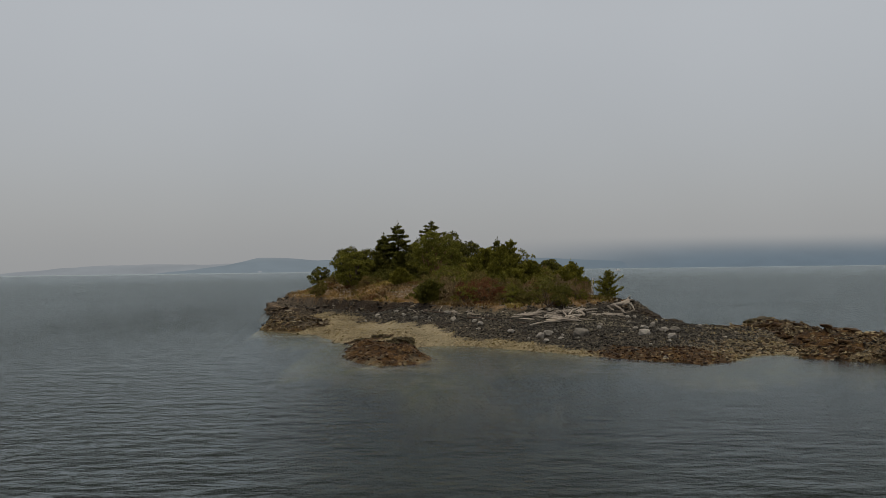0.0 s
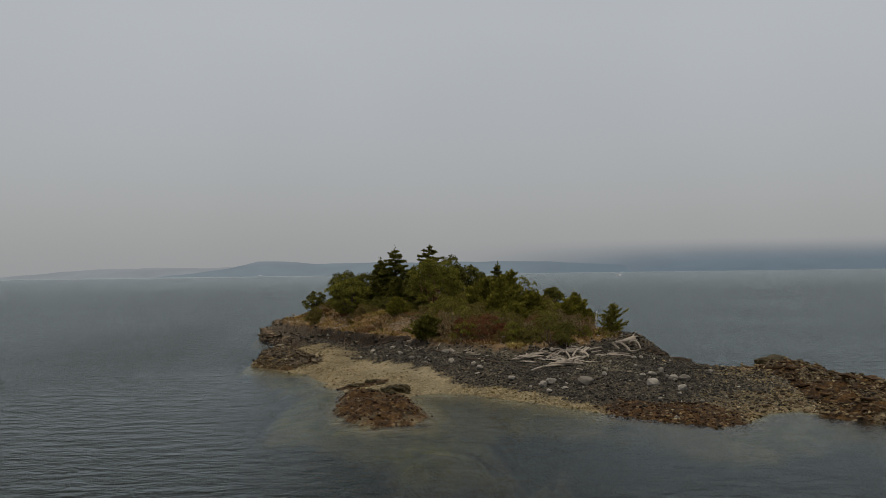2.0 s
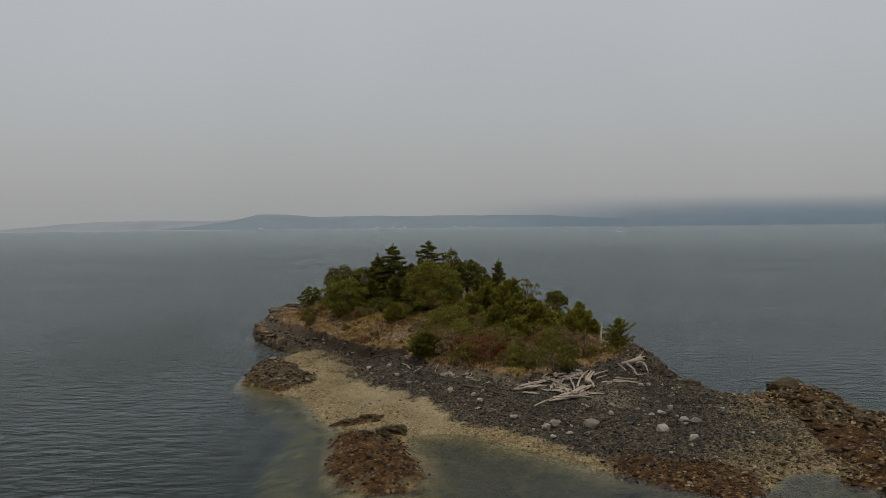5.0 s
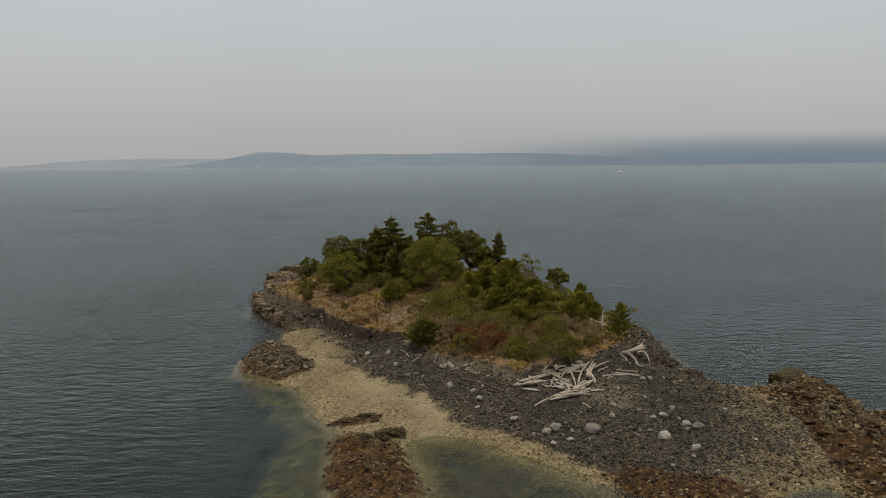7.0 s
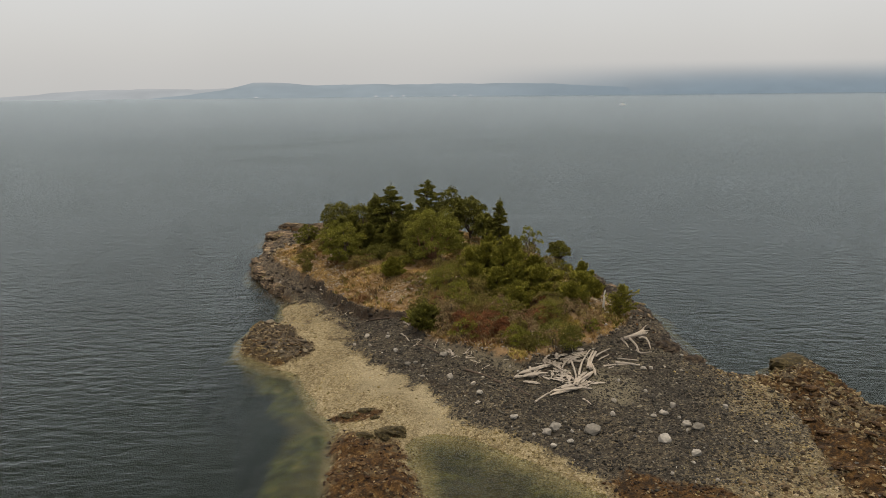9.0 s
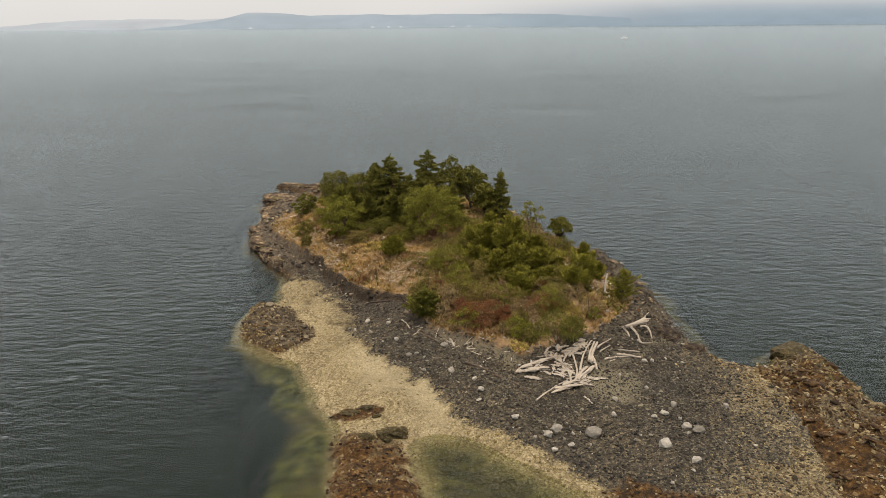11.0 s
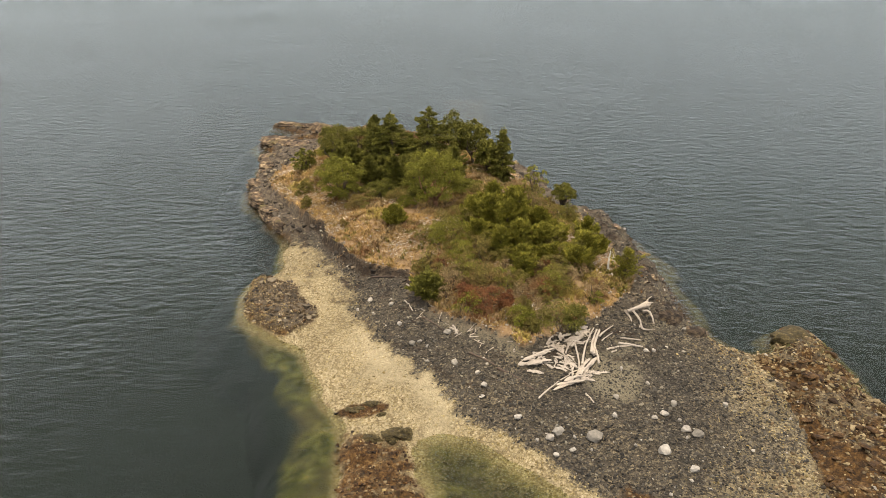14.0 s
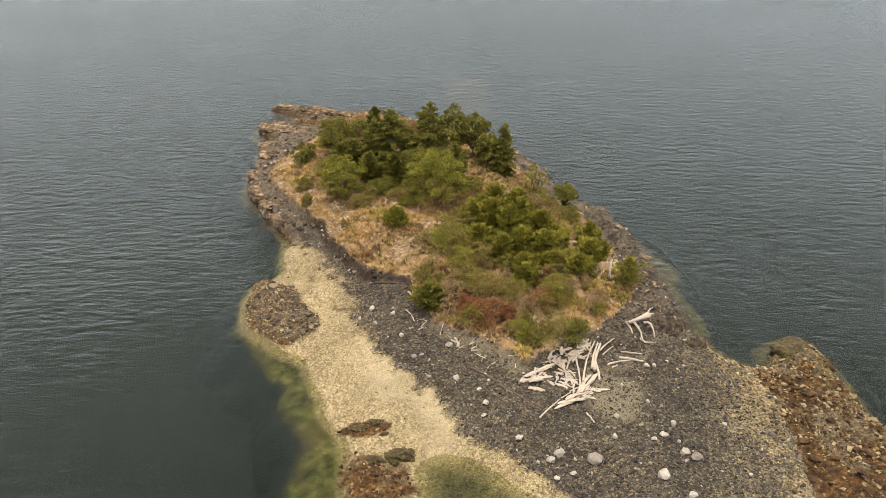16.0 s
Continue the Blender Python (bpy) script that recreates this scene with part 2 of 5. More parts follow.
def water_mat():
    k = Mat("sea_water")
    k.t.nodes.remove(k.b)
    long = k.noise(1.0, 3, 0.55, (0.36, 0.74, 1), 14)
    cross = k.noise(1.0, 3, 0.55, (0.60, 1.10, 1), -16)
    chop = k.noise(1.0, 3, 0.6, (1.3, 2.6, 1), 5)
    gust = k.noise(1.0, 3, 0.5, (0.014, 0.03, 1), 20)
    calm = k.attr("calm")
    force = k.math("MULTIPLY", k.math("ADD", k.math("MULTIPLY", gust, 1.0), 0.5), k.math("SUBTRACT", 1.0, k.math("MULTIPLY", calm, 0.8)))
    h = k.math("ADD", k.math("MULTIPLY", long, 1.1), k.math("ADD", k.math("MULTIPLY", chop, 0.27), k.math("MULTIPLY", cross, 0.9)))
    h = k.math("MULTIPLY", h, force)
    bump = k.node("ShaderNodeBump", Strength=1.0, Distance=0.34)
    k.link(h, bump.inputs["Height"])
    fres = k.node("ShaderNodeFresnel", IOR=1.24)
    k.link(bump.outputs["Normal"], fres.inputs["Normal"])
    clear = k.node("ShaderNodeBsdfTransparent", Color=(0.80, 0.82, 0.70, 1))
    gloss = k.node("ShaderNodeBsdfGlossy", Color=(0.655, 0.716, 0.734, 1), Roughness=0.20)
    k.link(bump.outputs["Normal"], gloss.inputs["Normal"])
    mx = k.t.nodes.new("ShaderNodeMixShader")
    k.link(fres.outputs[0], mx.inputs[0])
    k.link(clear.outputs[0], mx.inputs[1])
    k.link(gloss.outputs[0], mx.inputs[2])
    k.link(mx.outputs[0], k.t.nodes["Material Output"].inputs["Surface"])
    return k.m


def haze_glow_mat(name, colour, fade_from=None, fade_to=None, clear_x=None, full_x=None):
    """Haze painted on distant land: a plain glow, thinning into cloud between two heights."""
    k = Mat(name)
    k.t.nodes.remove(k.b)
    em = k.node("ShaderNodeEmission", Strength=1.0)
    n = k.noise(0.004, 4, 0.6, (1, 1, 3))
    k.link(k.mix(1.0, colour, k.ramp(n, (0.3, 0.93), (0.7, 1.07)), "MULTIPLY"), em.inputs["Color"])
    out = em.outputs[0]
    if fade_to:
        sp = k.t.nodes.new("ShaderNodeSeparateXYZ")
        k.link(k.geo.outputs["Position"], sp.inputs[0])
        mr = k.node("ShaderNodeMapRange")
        mr.interpolation_type = "SMOOTHSTEP"
        k.link(sp.outputs["Z"], mr.inputs["Value"])
        mr.inputs["From Min"].default_value, mr.inputs["From Max"].default_value = fade_from, fade_to
        tr, mx = k.t.nodes.new("ShaderNodeBsdfTransparent"), k.t.nodes.new("ShaderNodeMixShader")
        fade = mr.outputs[0]
        if full_x is not None:
            mx2 = k.node("ShaderNodeMapRange")
            mx2.interpolation_type = "SMOOTHSTEP"
            k.link(sp.outputs["X"], mx2.inputs["Value"])
            mx2.inputs["From Min"].default_value, mx2.inputs["From Max"].default_value = clear_x, full_x
            fade = k.math("SUBTRACT", 1.0, k.math("MULTIPLY", k.math("SUBTRACT", 1.0, fade), mx2.outputs[0]))
        k.link(fade, mx.inputs[0])
        k.link(out, mx.inputs[1])
        k.link(tr.outputs[0], mx.inputs[2])
        out = mx.outputs[0]
    k.link(out, k.t.nodes["Material Output"].inputs["Surface"])
    return k.m


# ---- mesh helpers ----
def mesh_np(name, verts, faces, material, smooth=False):
    """A mesh from an array of places and an array of equal-sided faces."""
    verts, faces = np.asarray(verts, np.float32), np.asarray(faces, np.int32)
    me = bpy.data.meshes.new(name)
    n, s = faces.shape
    me.vertices.add(len(verts))
    me.vertices.foreach_set("co", verts.ravel())
    me.loops.add(n * s)
    me.loops.foreach_set("vertex_index", faces.ravel())
    me.polygons.add(n)
    me.polygons.foreach_set("loop_start", np.arange(0, n * s, s, dtype=np.int32))
    me.polygons.foreach_set("use_smooth", np.full(n, smooth))
    me.update(calc_edges=True)
    me.materials.append(material)
    return me


def part(name, me, parent, label=""):
    ob = new(name, me)
    ob.parent = parent
    return tagged(ob, label)


def base(name, x, y, z, label, category, group="", rz=0.0):
    ob = new(name)
    ob.empty_display_size = 0.3
    ob.matrix_world = pose(x, y, z, 0, 0, rz)
    return tagged(ob, label, category, group)


def lattice(ix, iy, seed):
    h = (ix.astype(np.int64) * 374761393 + iy.astype(np.int64) * 668265263 + seed * 974711) & 0x7FFFFFFF
    h = ((h ^ (h >> 13)) * 1274126177) & 0x7FFFFFFF
    return ((h ^ (h >> 16)) & 0xFFFF) / 65535.0


def value_noise(x, y, seed):
    ix, iy = np.floor(x), np.floor(y)
    fx, fy = x - ix, y - iy
    fx, fy = fx * fx * (3 - 2 * fx), fy * fy * (3 - 2 * fy)
    a, b = lattice(ix, iy, seed), lattice(ix + 1, iy, seed)
    c, d = lattice(ix, iy + 1, seed), lattice(ix + 1, iy + 1, seed)
    return (a * (1 - fx) + b * fx) * (1 - fy) + (c * (1 - fx) + d * fx) * fy


def fbm(x, y, size, octaves=4, seed=1, gain=0.5):
    """Noise about 0, within about -1 and 1."""
    out, amp, total = 0.0, 1.0, 0.0
    for o in range(octaves):
        out = out + amp * (value_noise(x / size * 2 ** o, y / size * 2 ** o, seed + 17 * o) * 2 - 1)
        total += amp
        amp *= gain
    return out / total * 1.6


def inside_by(x, y, poly):
    """Metres inside an outline (negative outside)."""
    p = np.array(poly, float)
    q = np.roll(p, -1, 0)
    best, odd = np.full(x.shape, 1e9), np.zeros(x.shape, bool)
    for (ax, ay), (bx, by) in zip(p, q):
        ex, ey = bx - ax, by - ay
        t = np.clip(((x - ax) * ex + (y - ay) * ey) / (ex * ex + ey * ey), 0, 1)
        best = np.minimum(best, (x - ax - t * ex) ** 2 + (y - ay - t * ey) ** 2)
        if ay != by:
            odd ^= ((ay > y) != (by > y)) & (x < ex * (y - ay) / ey + ax)
    return np.sqrt(best) * np.where(odd, 1, -1)


def ease(v, a, b):
    t = np.clip((v - a) / (b - a), 0, 1)
    return t * t * (3 - 2 * t)


# ---- plan of the island ----
SHORE_WEST = [(-22.5, 105.4), (-21.3, 98.5), (-22.2, 96.0), (-24, 95), (-24.2, 91), (-23.2, 87), (-21.2, 84.4), (-18.4, 82.4),
              (-16.0, 80.6), (-14.3, 77.5), (-13.0, 74.2), (-12.3, 71.8), (-10.8, 70.2)]
SHORE_SOUTH = [(-10, 67), (-9.4, 61), (-8.5, 56.3), (-6.4, 54.3), (-3.8, 55.3), (-3.2, 58.5), (-4.3, 62.8), (-4.6, 66), (-4.0, 67.2),
               (-2.3, 68.2), (0, 67.8), (1.8, 66.2), (3.4, 64.7), (5.2, 62.8), (8.7, 59.0), (11.5, 56), (13.7, 54.8), (15.4, 53), (17.7, 54.5), (20.2, 58),
               (22.8, 59), (24.1, 56.8), (26, 54.6), (32, 51)]
SHORE_EAST = [(38, 52), (40, 58), (37, 66), (34.2, 71.8), (33.3, 74), (33.4, 80), (32.6, 83), (30.7, 84.6), (29, 83), (27.9, 80.5),
              (26.5, 79.8), (24.5, 81), (23, 82.8), (22, 85.3), (21.5, 90), (21, 95), (20.5, 99.5), (19.5, 104), (20.2, 107),
              (18.5, 112), (15, 117.5), (13, 122), (9.5, 131), (6, 137)]
SHORE_NORTH = [(-2, 146), (-10, 151.5), (-18, 156.8), (-24, 160), (-30, 161.8), (-36.4, 162.4), (-36.6, 160.6), (-32.6, 157.4), (-31, 154.4), (-33.5, 152.4),
               (-36.6, 150.6), (-36, 148.2), (-33.4, 144), (-31.6, 142.2), (-33.2, 140), (-33.5, 137), (-32, 133.6), (-30.8, 131.5), (-32, 128), (-32.4, 125.4),
               (-31.6, 122.6), (-30.6, 120.5), (-28.4, 116.6), (-25.8, 111.2), (-23, 107.8)]
SHORE = SHORE_WEST + SHORE_SOUTH + SHORE_EAST + SHORE_NORTH
TURF = [(-28.8, 121.8), (-27.1, 118.1), (-22.7, 111.4), (-18.8, 105.4), (-15.9, 100.1), (-13.4, 95.9), (-11.2, 93.3), (-8.7, 92.4),
        (-6.8, 91.3), (-5.6, 86.3), (-4.1, 84.2), (-1.9, 81.8), (0.7, 80.4), (2.8, 79), (4.1, 76.4), (5.7, 77.3), (9.1, 80.2),
        (10.7, 81), (12.8, 83), (15.2, 85.7), (17, 89.6), (17.4, 94.5), (16.3, 98.5), (15, 102.8), (14, 108.4), (11.7, 111), (9.3, 116),
        (8.5, 121), (6, 130), (0, 139), (-8, 146), (-17, 150), (-23, 145), (-25, 136), (-27.5, 127)]
SHELL_BEACH = [(-24, 108), (-21.8, 104.4), (-17.6, 97.8), (-14.1, 91.5), (-11.7, 84.8), (-9.3, 80.9), (-6.4, 77.3), (-3.7, 74.1), (-1.7, 71.4),
               (-1, 69.6), (1.5, 67.6), (4.8, 65), (7.1, 62.5), (10, 60), (14, 58), (18, 60), (21.5, 65), (21.4, 69.5), (22.3, 73.2),
               (21.8, 78), (22, 82), (25, 84), (27, 78), (26, 72), (25, 66), (27, 60), (24, 52), (0, 48), (-24, 60), (-30, 90)]
ISLET = [(-15.0, 85.6), (-17.2, 89.4), (-20.2, 94.2), (-22.8, 95.4), (-24.3, 94.6), (-24.3, 91), (-23.4, 87.4), (-21.3, 84.4), (-18.4, 82.8), (-15.8, 83.9)]
REEF = [(27.5, 81), (26.2, 79), (26.2, 74), (25.6, 70), (24.9, 66), (24.6, 62), (24, 59), (23.3, 56.5), (25, 53.5), (34, 49), (42, 52), (42, 62), (36, 72), (35, 82), (31, 86)]
WEED_ROCK = [(-10.6, 68.2), (-9.8, 61), (-9, 55.5), (-6.2, 53.6), (-3.4, 55), (-2.8, 58.5), (-4.2, 62.5), (-4.6, 65.6), (-6.5, 66.8)]
WEED_FRONT = [(8.4, 60.4), (11, 62), (13.3, 60.7), (16, 59.3), (18.5, 57.6), (18, 54), (15.4, 52), (9.5, 56)]


def terrain(x, y):
    """Heights, ground-cover masks and depth-shade mask of the island and the sea bed."""
    x, y = np.asarray(x, float), np.asarray(y, float)
    near = (x > -75) & (x < 80) & (y > 15) & (y < 205)
    big = {k: np.zeros(x.shape) for k in ("wrack", "dust", "hash", "z", "shell", "rock", "turf", "weed", "algae", "deep", "calm", "shore", "bank")}
    big["z"][:] = -7.0
    big["deep"][:] = 1.0
    big["shore"][:] = -40.0
    big["bank"][:] = -40.0
    # the far water lies smoother than the water round the island
    big["calm"][:] = 0.4 * ease(np.hypot(x, y - 100), 220, 700)
    if not near.any():
        return big
    X, Y = x[near], y[near]
    wob = fbm(X, Y, 3.0, 4, 5)
    fine = fbm(X, Y, 0.9, 3, 9)
    d = inside_by(X, Y, SHORE) + 0.45 * wob + 0.15 * fine
    b = inside_by(X, Y, TURF) + 0.5 * wob
    isl, reef = inside_by(X, Y, ISLET) + 0.4 * wob, inside_by(X, Y, REEF) + 0.7 * wob
    wr, wf = inside_by(X, Y, WEED_ROCK) + 0.5 * wob, inside_by(X, Y, WEED_FRONT) + 0.8 * wob
    sb = inside_by(X, Y, SHELL_BEACH) + 0.7 * wob
    cliff_w = ease(-X, 17, 22) * ease(Y, 103, 108)
    cliff_e = ease(X, 13, 17) * ease(Y, 83, 88)
    cliff_n = ease(Y, 112, 122)
    cliff = np.clip(cliff_w + cliff_e + cliff_n, 0, 1)
    # slope between the waterline and the turf's edge
    t = np.clip(d, 0, None) / (np.clip(d, 0, None) + np.clip(-b, 0.02, None))
    edge = 2.25 - 0.75 * ease(-X, 7, 12) * ease(Y, 122, 112)
    rise = edge * ((1 - cliff) * t ** 0.78 + cliff * (0.55 * ease(t, 0.0, 0.22) + 0.45 * t))
    z = np.where(b > 0, edge + (2.75 - edge) * ease(b, -0.05, 0.5) + (0.9 + 1.0 * ease(Y, 88, 101)) * ease(b, 0.3, 7.5), rise)
    z = z - 1.3 * ease(Y, 138, 150) * ease(-b, 0.5, 4) * ease(d, 0.5, 3)
    z = z + cliff_e * 0.5 * ease(t, 0.2, 0.6) * (b < 0)
    ledge = np.floor((z + 0.25 * wob) / 0.42) * 0.42
    z = np.where((b < 0) & (d > 0), z + cliff * 0.55 * (ledge - z), z)
    hump = 1.0 * ease(isl, 0.0, 1.5) + 0.35 * ease(isl, 1.0, 3.6)
    z = np.where(isl > 0, np.maximum(z, 0.12 + hump), z)
    z = np.where(reef > 0, 0.1 + 0.48 * ease(reef, 0, 3.0) * ease(d, -0.2, 2.0), z)
    z = np.where((reef > 0) & (((X - 30.3) ** 2 + (Y - 82) ** 2) < 9), z + 0.15, z)
    z = np.where(wr > 0, 0.08 + 0.5 * ease(wr, 0, 2.0) * (0.7 + 0.5 * wob), z)
    # sea bed
    gently = ease(-X, 26, 12) * ease(Y, 112, 100) * ease(X, 30, 20)
    fall = (0.12 + 0.55 * (1 - gently)) * np.clip(-d, 0, None) * (1 + 0.4 * wob)
    drop = 5.5 * ease(-d, 4.5, 11)
    z = np.where(d < 0, -0.05 - fall - drop, z)
    z = np.maximum(z, -7.0)
    # a weedy shoal off the beach
    shoal = ease(((X + 0.8) / 6.0) ** 2 + ((Y - 50.5) / 3.4) ** 2 + 0.6 * wob, 1.6, 0.0)
    z = np.maximum(z, -4.5 + 3.8 * shoal)
    # roughness
    rocky = np.clip(cliff * (b < 0.3) + (isl > 0) + (reef > 0) + (wr > 0) * 0.8, 0, 1) * (d > -0.6)
    crag = np.abs(fbm(X, Y, 2.4, 4, 21)) * 0.6 + 0.4 * np.abs(fbm(X, Y, 0.9, 3, 33))
    z = z + rocky * (crag - 0.22) * np.clip(d * 0.8 + 0.3, 0.1, 1)
    z = z + (1 - rocky) * (d > 0) * (0.06 * fbm(X, Y, 1.1, 3, 41) + 0.10 * wob * ease(d, 0, 3))
    z = z + (b > 0) * 0.22 * fbm(X, Y, 4.0, 3, 51) * ease(b, 0, 3)
    o = {k: v for k, v in big.items()}
    west_bank = ease(-X, 3, 8) * ease(Y, 112, 106)
    turf = ease(b + 0.3 * fine - 0.3 * west_bank, 0.15, 0.55)
    rock = np.clip(cliff * ease(d, -1.2, 0.0), 0, 1) * (1 - turf) * (1 - 0.6 * cliff_e * ease(Y, 118, 108))
    rock = np.maximum(rock, 0.85 * ease(isl, -0.2, 0.5))
    band = 0.6 * ease(-b, 1.2, -0.1) * (1 - turf) * ease(-X, -8, 2)
    rock = np.maximum(rock, band)
    weed = np.maximum.reduce([ease(reef, -0.6, 0.6) * (0.38 + 0.62 * ease(fbm(X, Y, 2.4, 4, 61) + 0.3 * fine, -0.35, 0.1)), ease(wr + 0.7 * fine, -0.7, 0.9) * (0.82 + 0.18 * ease(fbm(X, Y, 1.7, 4, 63) + 0.3 * fine, -0.3, 0.2)),
                              ease(wf, -0.3, 0.8) * 0.9, ease(isl, -0.2, 0.3) * ease(z, 0.9, 0.3) * 0.8,
                              cliff * ease(z, 0.75, 0.25) * ease(d, -1.2, 0.1) * 0.85,
                              ease(((X + 9.2) / 2.3) ** 2 + ((Y - 70.6) / 0.9) ** 2 + 0.5 * wob, 1.1, 0.7)])
    rock = np.maximum(rock, ease(reef, -0.3, 0.5) * 0.35)
    speck = value_noise(X / 0.22, Y / 0.22, 71) - 0.5
    shell = ease(sb + 1.0 * speck + 0.5 * fine, -3.0 + 2.3 * ease(X, -12, -6) - 3.6 * ease(X, 9, 16), 1.3 - 0.5 * ease(X, -12, -6) + 2.4 * ease(X, 9, 16)) * ease(b, -0.5, -1.5) * ease(d, -3.0, -0.3)
    shell = shell * (1 - ease(X, 4, 20) * (0.42 + 0.38 * ease(fbm(X, Y, 2.2, 4, 73), -0.3, 0.4)) * ease(X, 30, 22))
    shell = np.maximum(shell, 0.8 * ease(d, 1.5, 0.6) * ease(d, -3, -0.3) * (1 - cliff))
    shell = np.maximum(shell, 0.45 * ease(reef, -0.3, 0.6))
    shell = shell * (1 - 0.8 * ease(X, 7, 13) * ease(d, 0.1, -0.5))
    west = ease(-X, 5, 11) * ease(Y, 108, 100)
    o["hash"][near] = 0.8 * ease(sb + 0.5 * fine, 0.0, 0.8) * ease(sb + 0.8 * wob, 4.5, 1.5) * ease(X, -13, -8) * ease(X, 0, -3)
    sand = ease(((X + 27.0) / 3.6) ** 2 + ((Y - 152.2) / 1.7) ** 2 + 0.4 * wob, 1.1, 0.6)
    shell, rock = np.maximum(shell, sand * 0.8), rock * (1 - sand)
    o["algae"][near] = np.clip(ease(d, -0.2, -1.4) + 0.35 * wob * ease(d, 0.2, -0.5), 0, 1) * ease(z, -3.5, -0.9) * (0.5 + 0.5 * west)
    o["algae"][near] = np.maximum(o["algae"][near], np.maximum(0.85 * shoal, 0.8 * ease(reef, -0.8, 0.4) * ease(d + 0.9 * fine, 1.5, 0.3) * ease(X, 27, 30)))
    pool = ease(X, -7, -3) * ease(Y, 100, 80)
    lobes = 0.55 * fbm(X, Y, 5.0, 4, 15)
    # depth shade for the bed's colour, fainter over the shoal and in the pool
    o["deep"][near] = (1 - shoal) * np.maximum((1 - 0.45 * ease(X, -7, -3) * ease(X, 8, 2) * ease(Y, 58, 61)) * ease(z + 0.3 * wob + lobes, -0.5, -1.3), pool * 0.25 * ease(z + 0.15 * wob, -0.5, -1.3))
    land = (d > 0.5) * (b < 0.3)
    wrack = np.maximum(ease(np.abs(b + 1.9 + 0.9 * wob), 0.45, 0.1), 0.8 * ease(np.abs(b + 5.2 + 1.4 * wob), 0.5, 0.1)) * land * (X < 18)
    dust = ease(((X - 11.8) / 2.6) ** 2 + ((Y - 73.8) / 3.2) ** 2 + 0.5 * wob, 1.2, 0.3) + 0.55 * ease(np.abs(b + 3.6 + wob), 0.8, 0.2) * ease(X, 4, 12) + 0.8 * ease(-b, 1.6, 0.3) * ease(X, -6, -2) * ease(X, 6, 3)
    # bare soil of the western bank, with the lip's shade in its colour
    bank = 0.9 * west_bank * ease(np.abs(b - 0.2 + 0.25 * fine), 0.55, 0.2) * (d > 0.4)
    for key, v in (("wrack", np.maximum(bank, wrack * ease(fbm(X, Y, 1.5, 3, 81), -0.3, 0.3))), ("dust", np.clip(dust, 0, 1) * land), ("z", z), ("shell", shell), ("rock", rock), ("turf", turf), ("weed", weed), ("shore", d), ("bank", b)):
        o[key][near] = v
    o["calm"][near] = np.maximum(ease(X, -24, 8) * ease(Y, 92, 56), 0.8 * ease(-X, 60, 25) * ease(-X, 2, 12) * ease(Y, 96, 66)) * ease(-d, 40, 8)
    # the open western water lies in the wind
    o["calm"][near] -= 0.5 * ease(-X, 2, 26) * ease(X, -75, -48) * ease(Y, 204, 96) * ease(Y, 15, 24) * ease(-d, 3, 14)
    return o


def ground_z(x, y):
    return float(terrain(np.array([x]), np.array([y]))["z"][0])


def axis(a, b, step, far):
    core = np.arange(a, b + step / 2, step)
    grow = []
    s, v = step, 0.0
    while v < far:
        s *= 1.22
        v += s
        grow.append(v)
    grow = np.array(grow)
    return np.concatenate([a - grow[::-1], core, b + grow])


def grid_mesh(name, xs, ys, z_of, material, masks):
    gx, gy = np.meshgrid(xs, ys)
    o = z_of(gx.ravel(), gy.ravel())
    verts = np.stack([gx.ravel(), gy.ravel(), o["z"]], 1)
    w, h = len(xs), len(ys)
    i = (np.arange(h - 1)[:, None] * w + np.arange(w - 1)[None]).ravel()
    me = mesh_np(name, verts, np.stack([i, i + 1, i + w + 1, i + w], 1), material, True)
    for key in masks:
        a = me.attributes.new(key, "FLOAT", "POINT")
        a.data.foreach_set("value", o[key].astype(np.float32))
    return me


GROUND = ground_mat()
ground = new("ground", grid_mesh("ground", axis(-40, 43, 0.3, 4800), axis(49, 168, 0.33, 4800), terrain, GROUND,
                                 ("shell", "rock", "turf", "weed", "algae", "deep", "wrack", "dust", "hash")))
tagged(ground, "rocky island ground of dark gravel, pale shell beach and dry turf", "ground", kind="structure")


def sea_level(x, y):
    o = terrain(x, y)
    o["z"] = np.zeros(x.shape)
    return o


water = new("water", grid_mesh("water", axis(-60, 60, 2.0, 4880), axis(20, 190, 2.0, 4880), sea_level, water_mat(), ("calm",)))
tagged(water, "grey-green sea with small wind ripples round the island", "water", kind="structure")


# ---- far shore in the haze ----
def ridge(name, x0, x1, y, heights, material, label, step=12.0, rough=9.0):
    """A long hill, with depth, whose height runs through evenly spaced values."""
    xs = np.arange(x0, x1 + 1, step)
    hs = np.interp(xs, np.linspace(x0, x1, len(heights)), heights) + rough * fbm(xs, xs * 0 + y, 160, 4, 3) * 0.5
    hs = np.clip(hs, 0.5, None)
    rows = []
    for k, (dy, s) in enumerate(((0, 0.0), (3, 0.12), (40, 0.55), (110, 0.9), (180, 1.0), (300, 0.0))):
        rows.append(np.stack([xs, xs * 0 + y + dy, hs * s - (2 if s == 0 else 0)], 1))
    n = len(xs)
    i = (np.arange(len(rows) - 1)[:, None] * n + np.arange(n - 1)[None]).ravel()
    ob = new(name, mesh_np(name, np.concatenate(rows), np.stack([i, i + 1, i + n + 1, i + n], 1), material, True))
    return tagged(ob, label, "far shore", kind="structure")


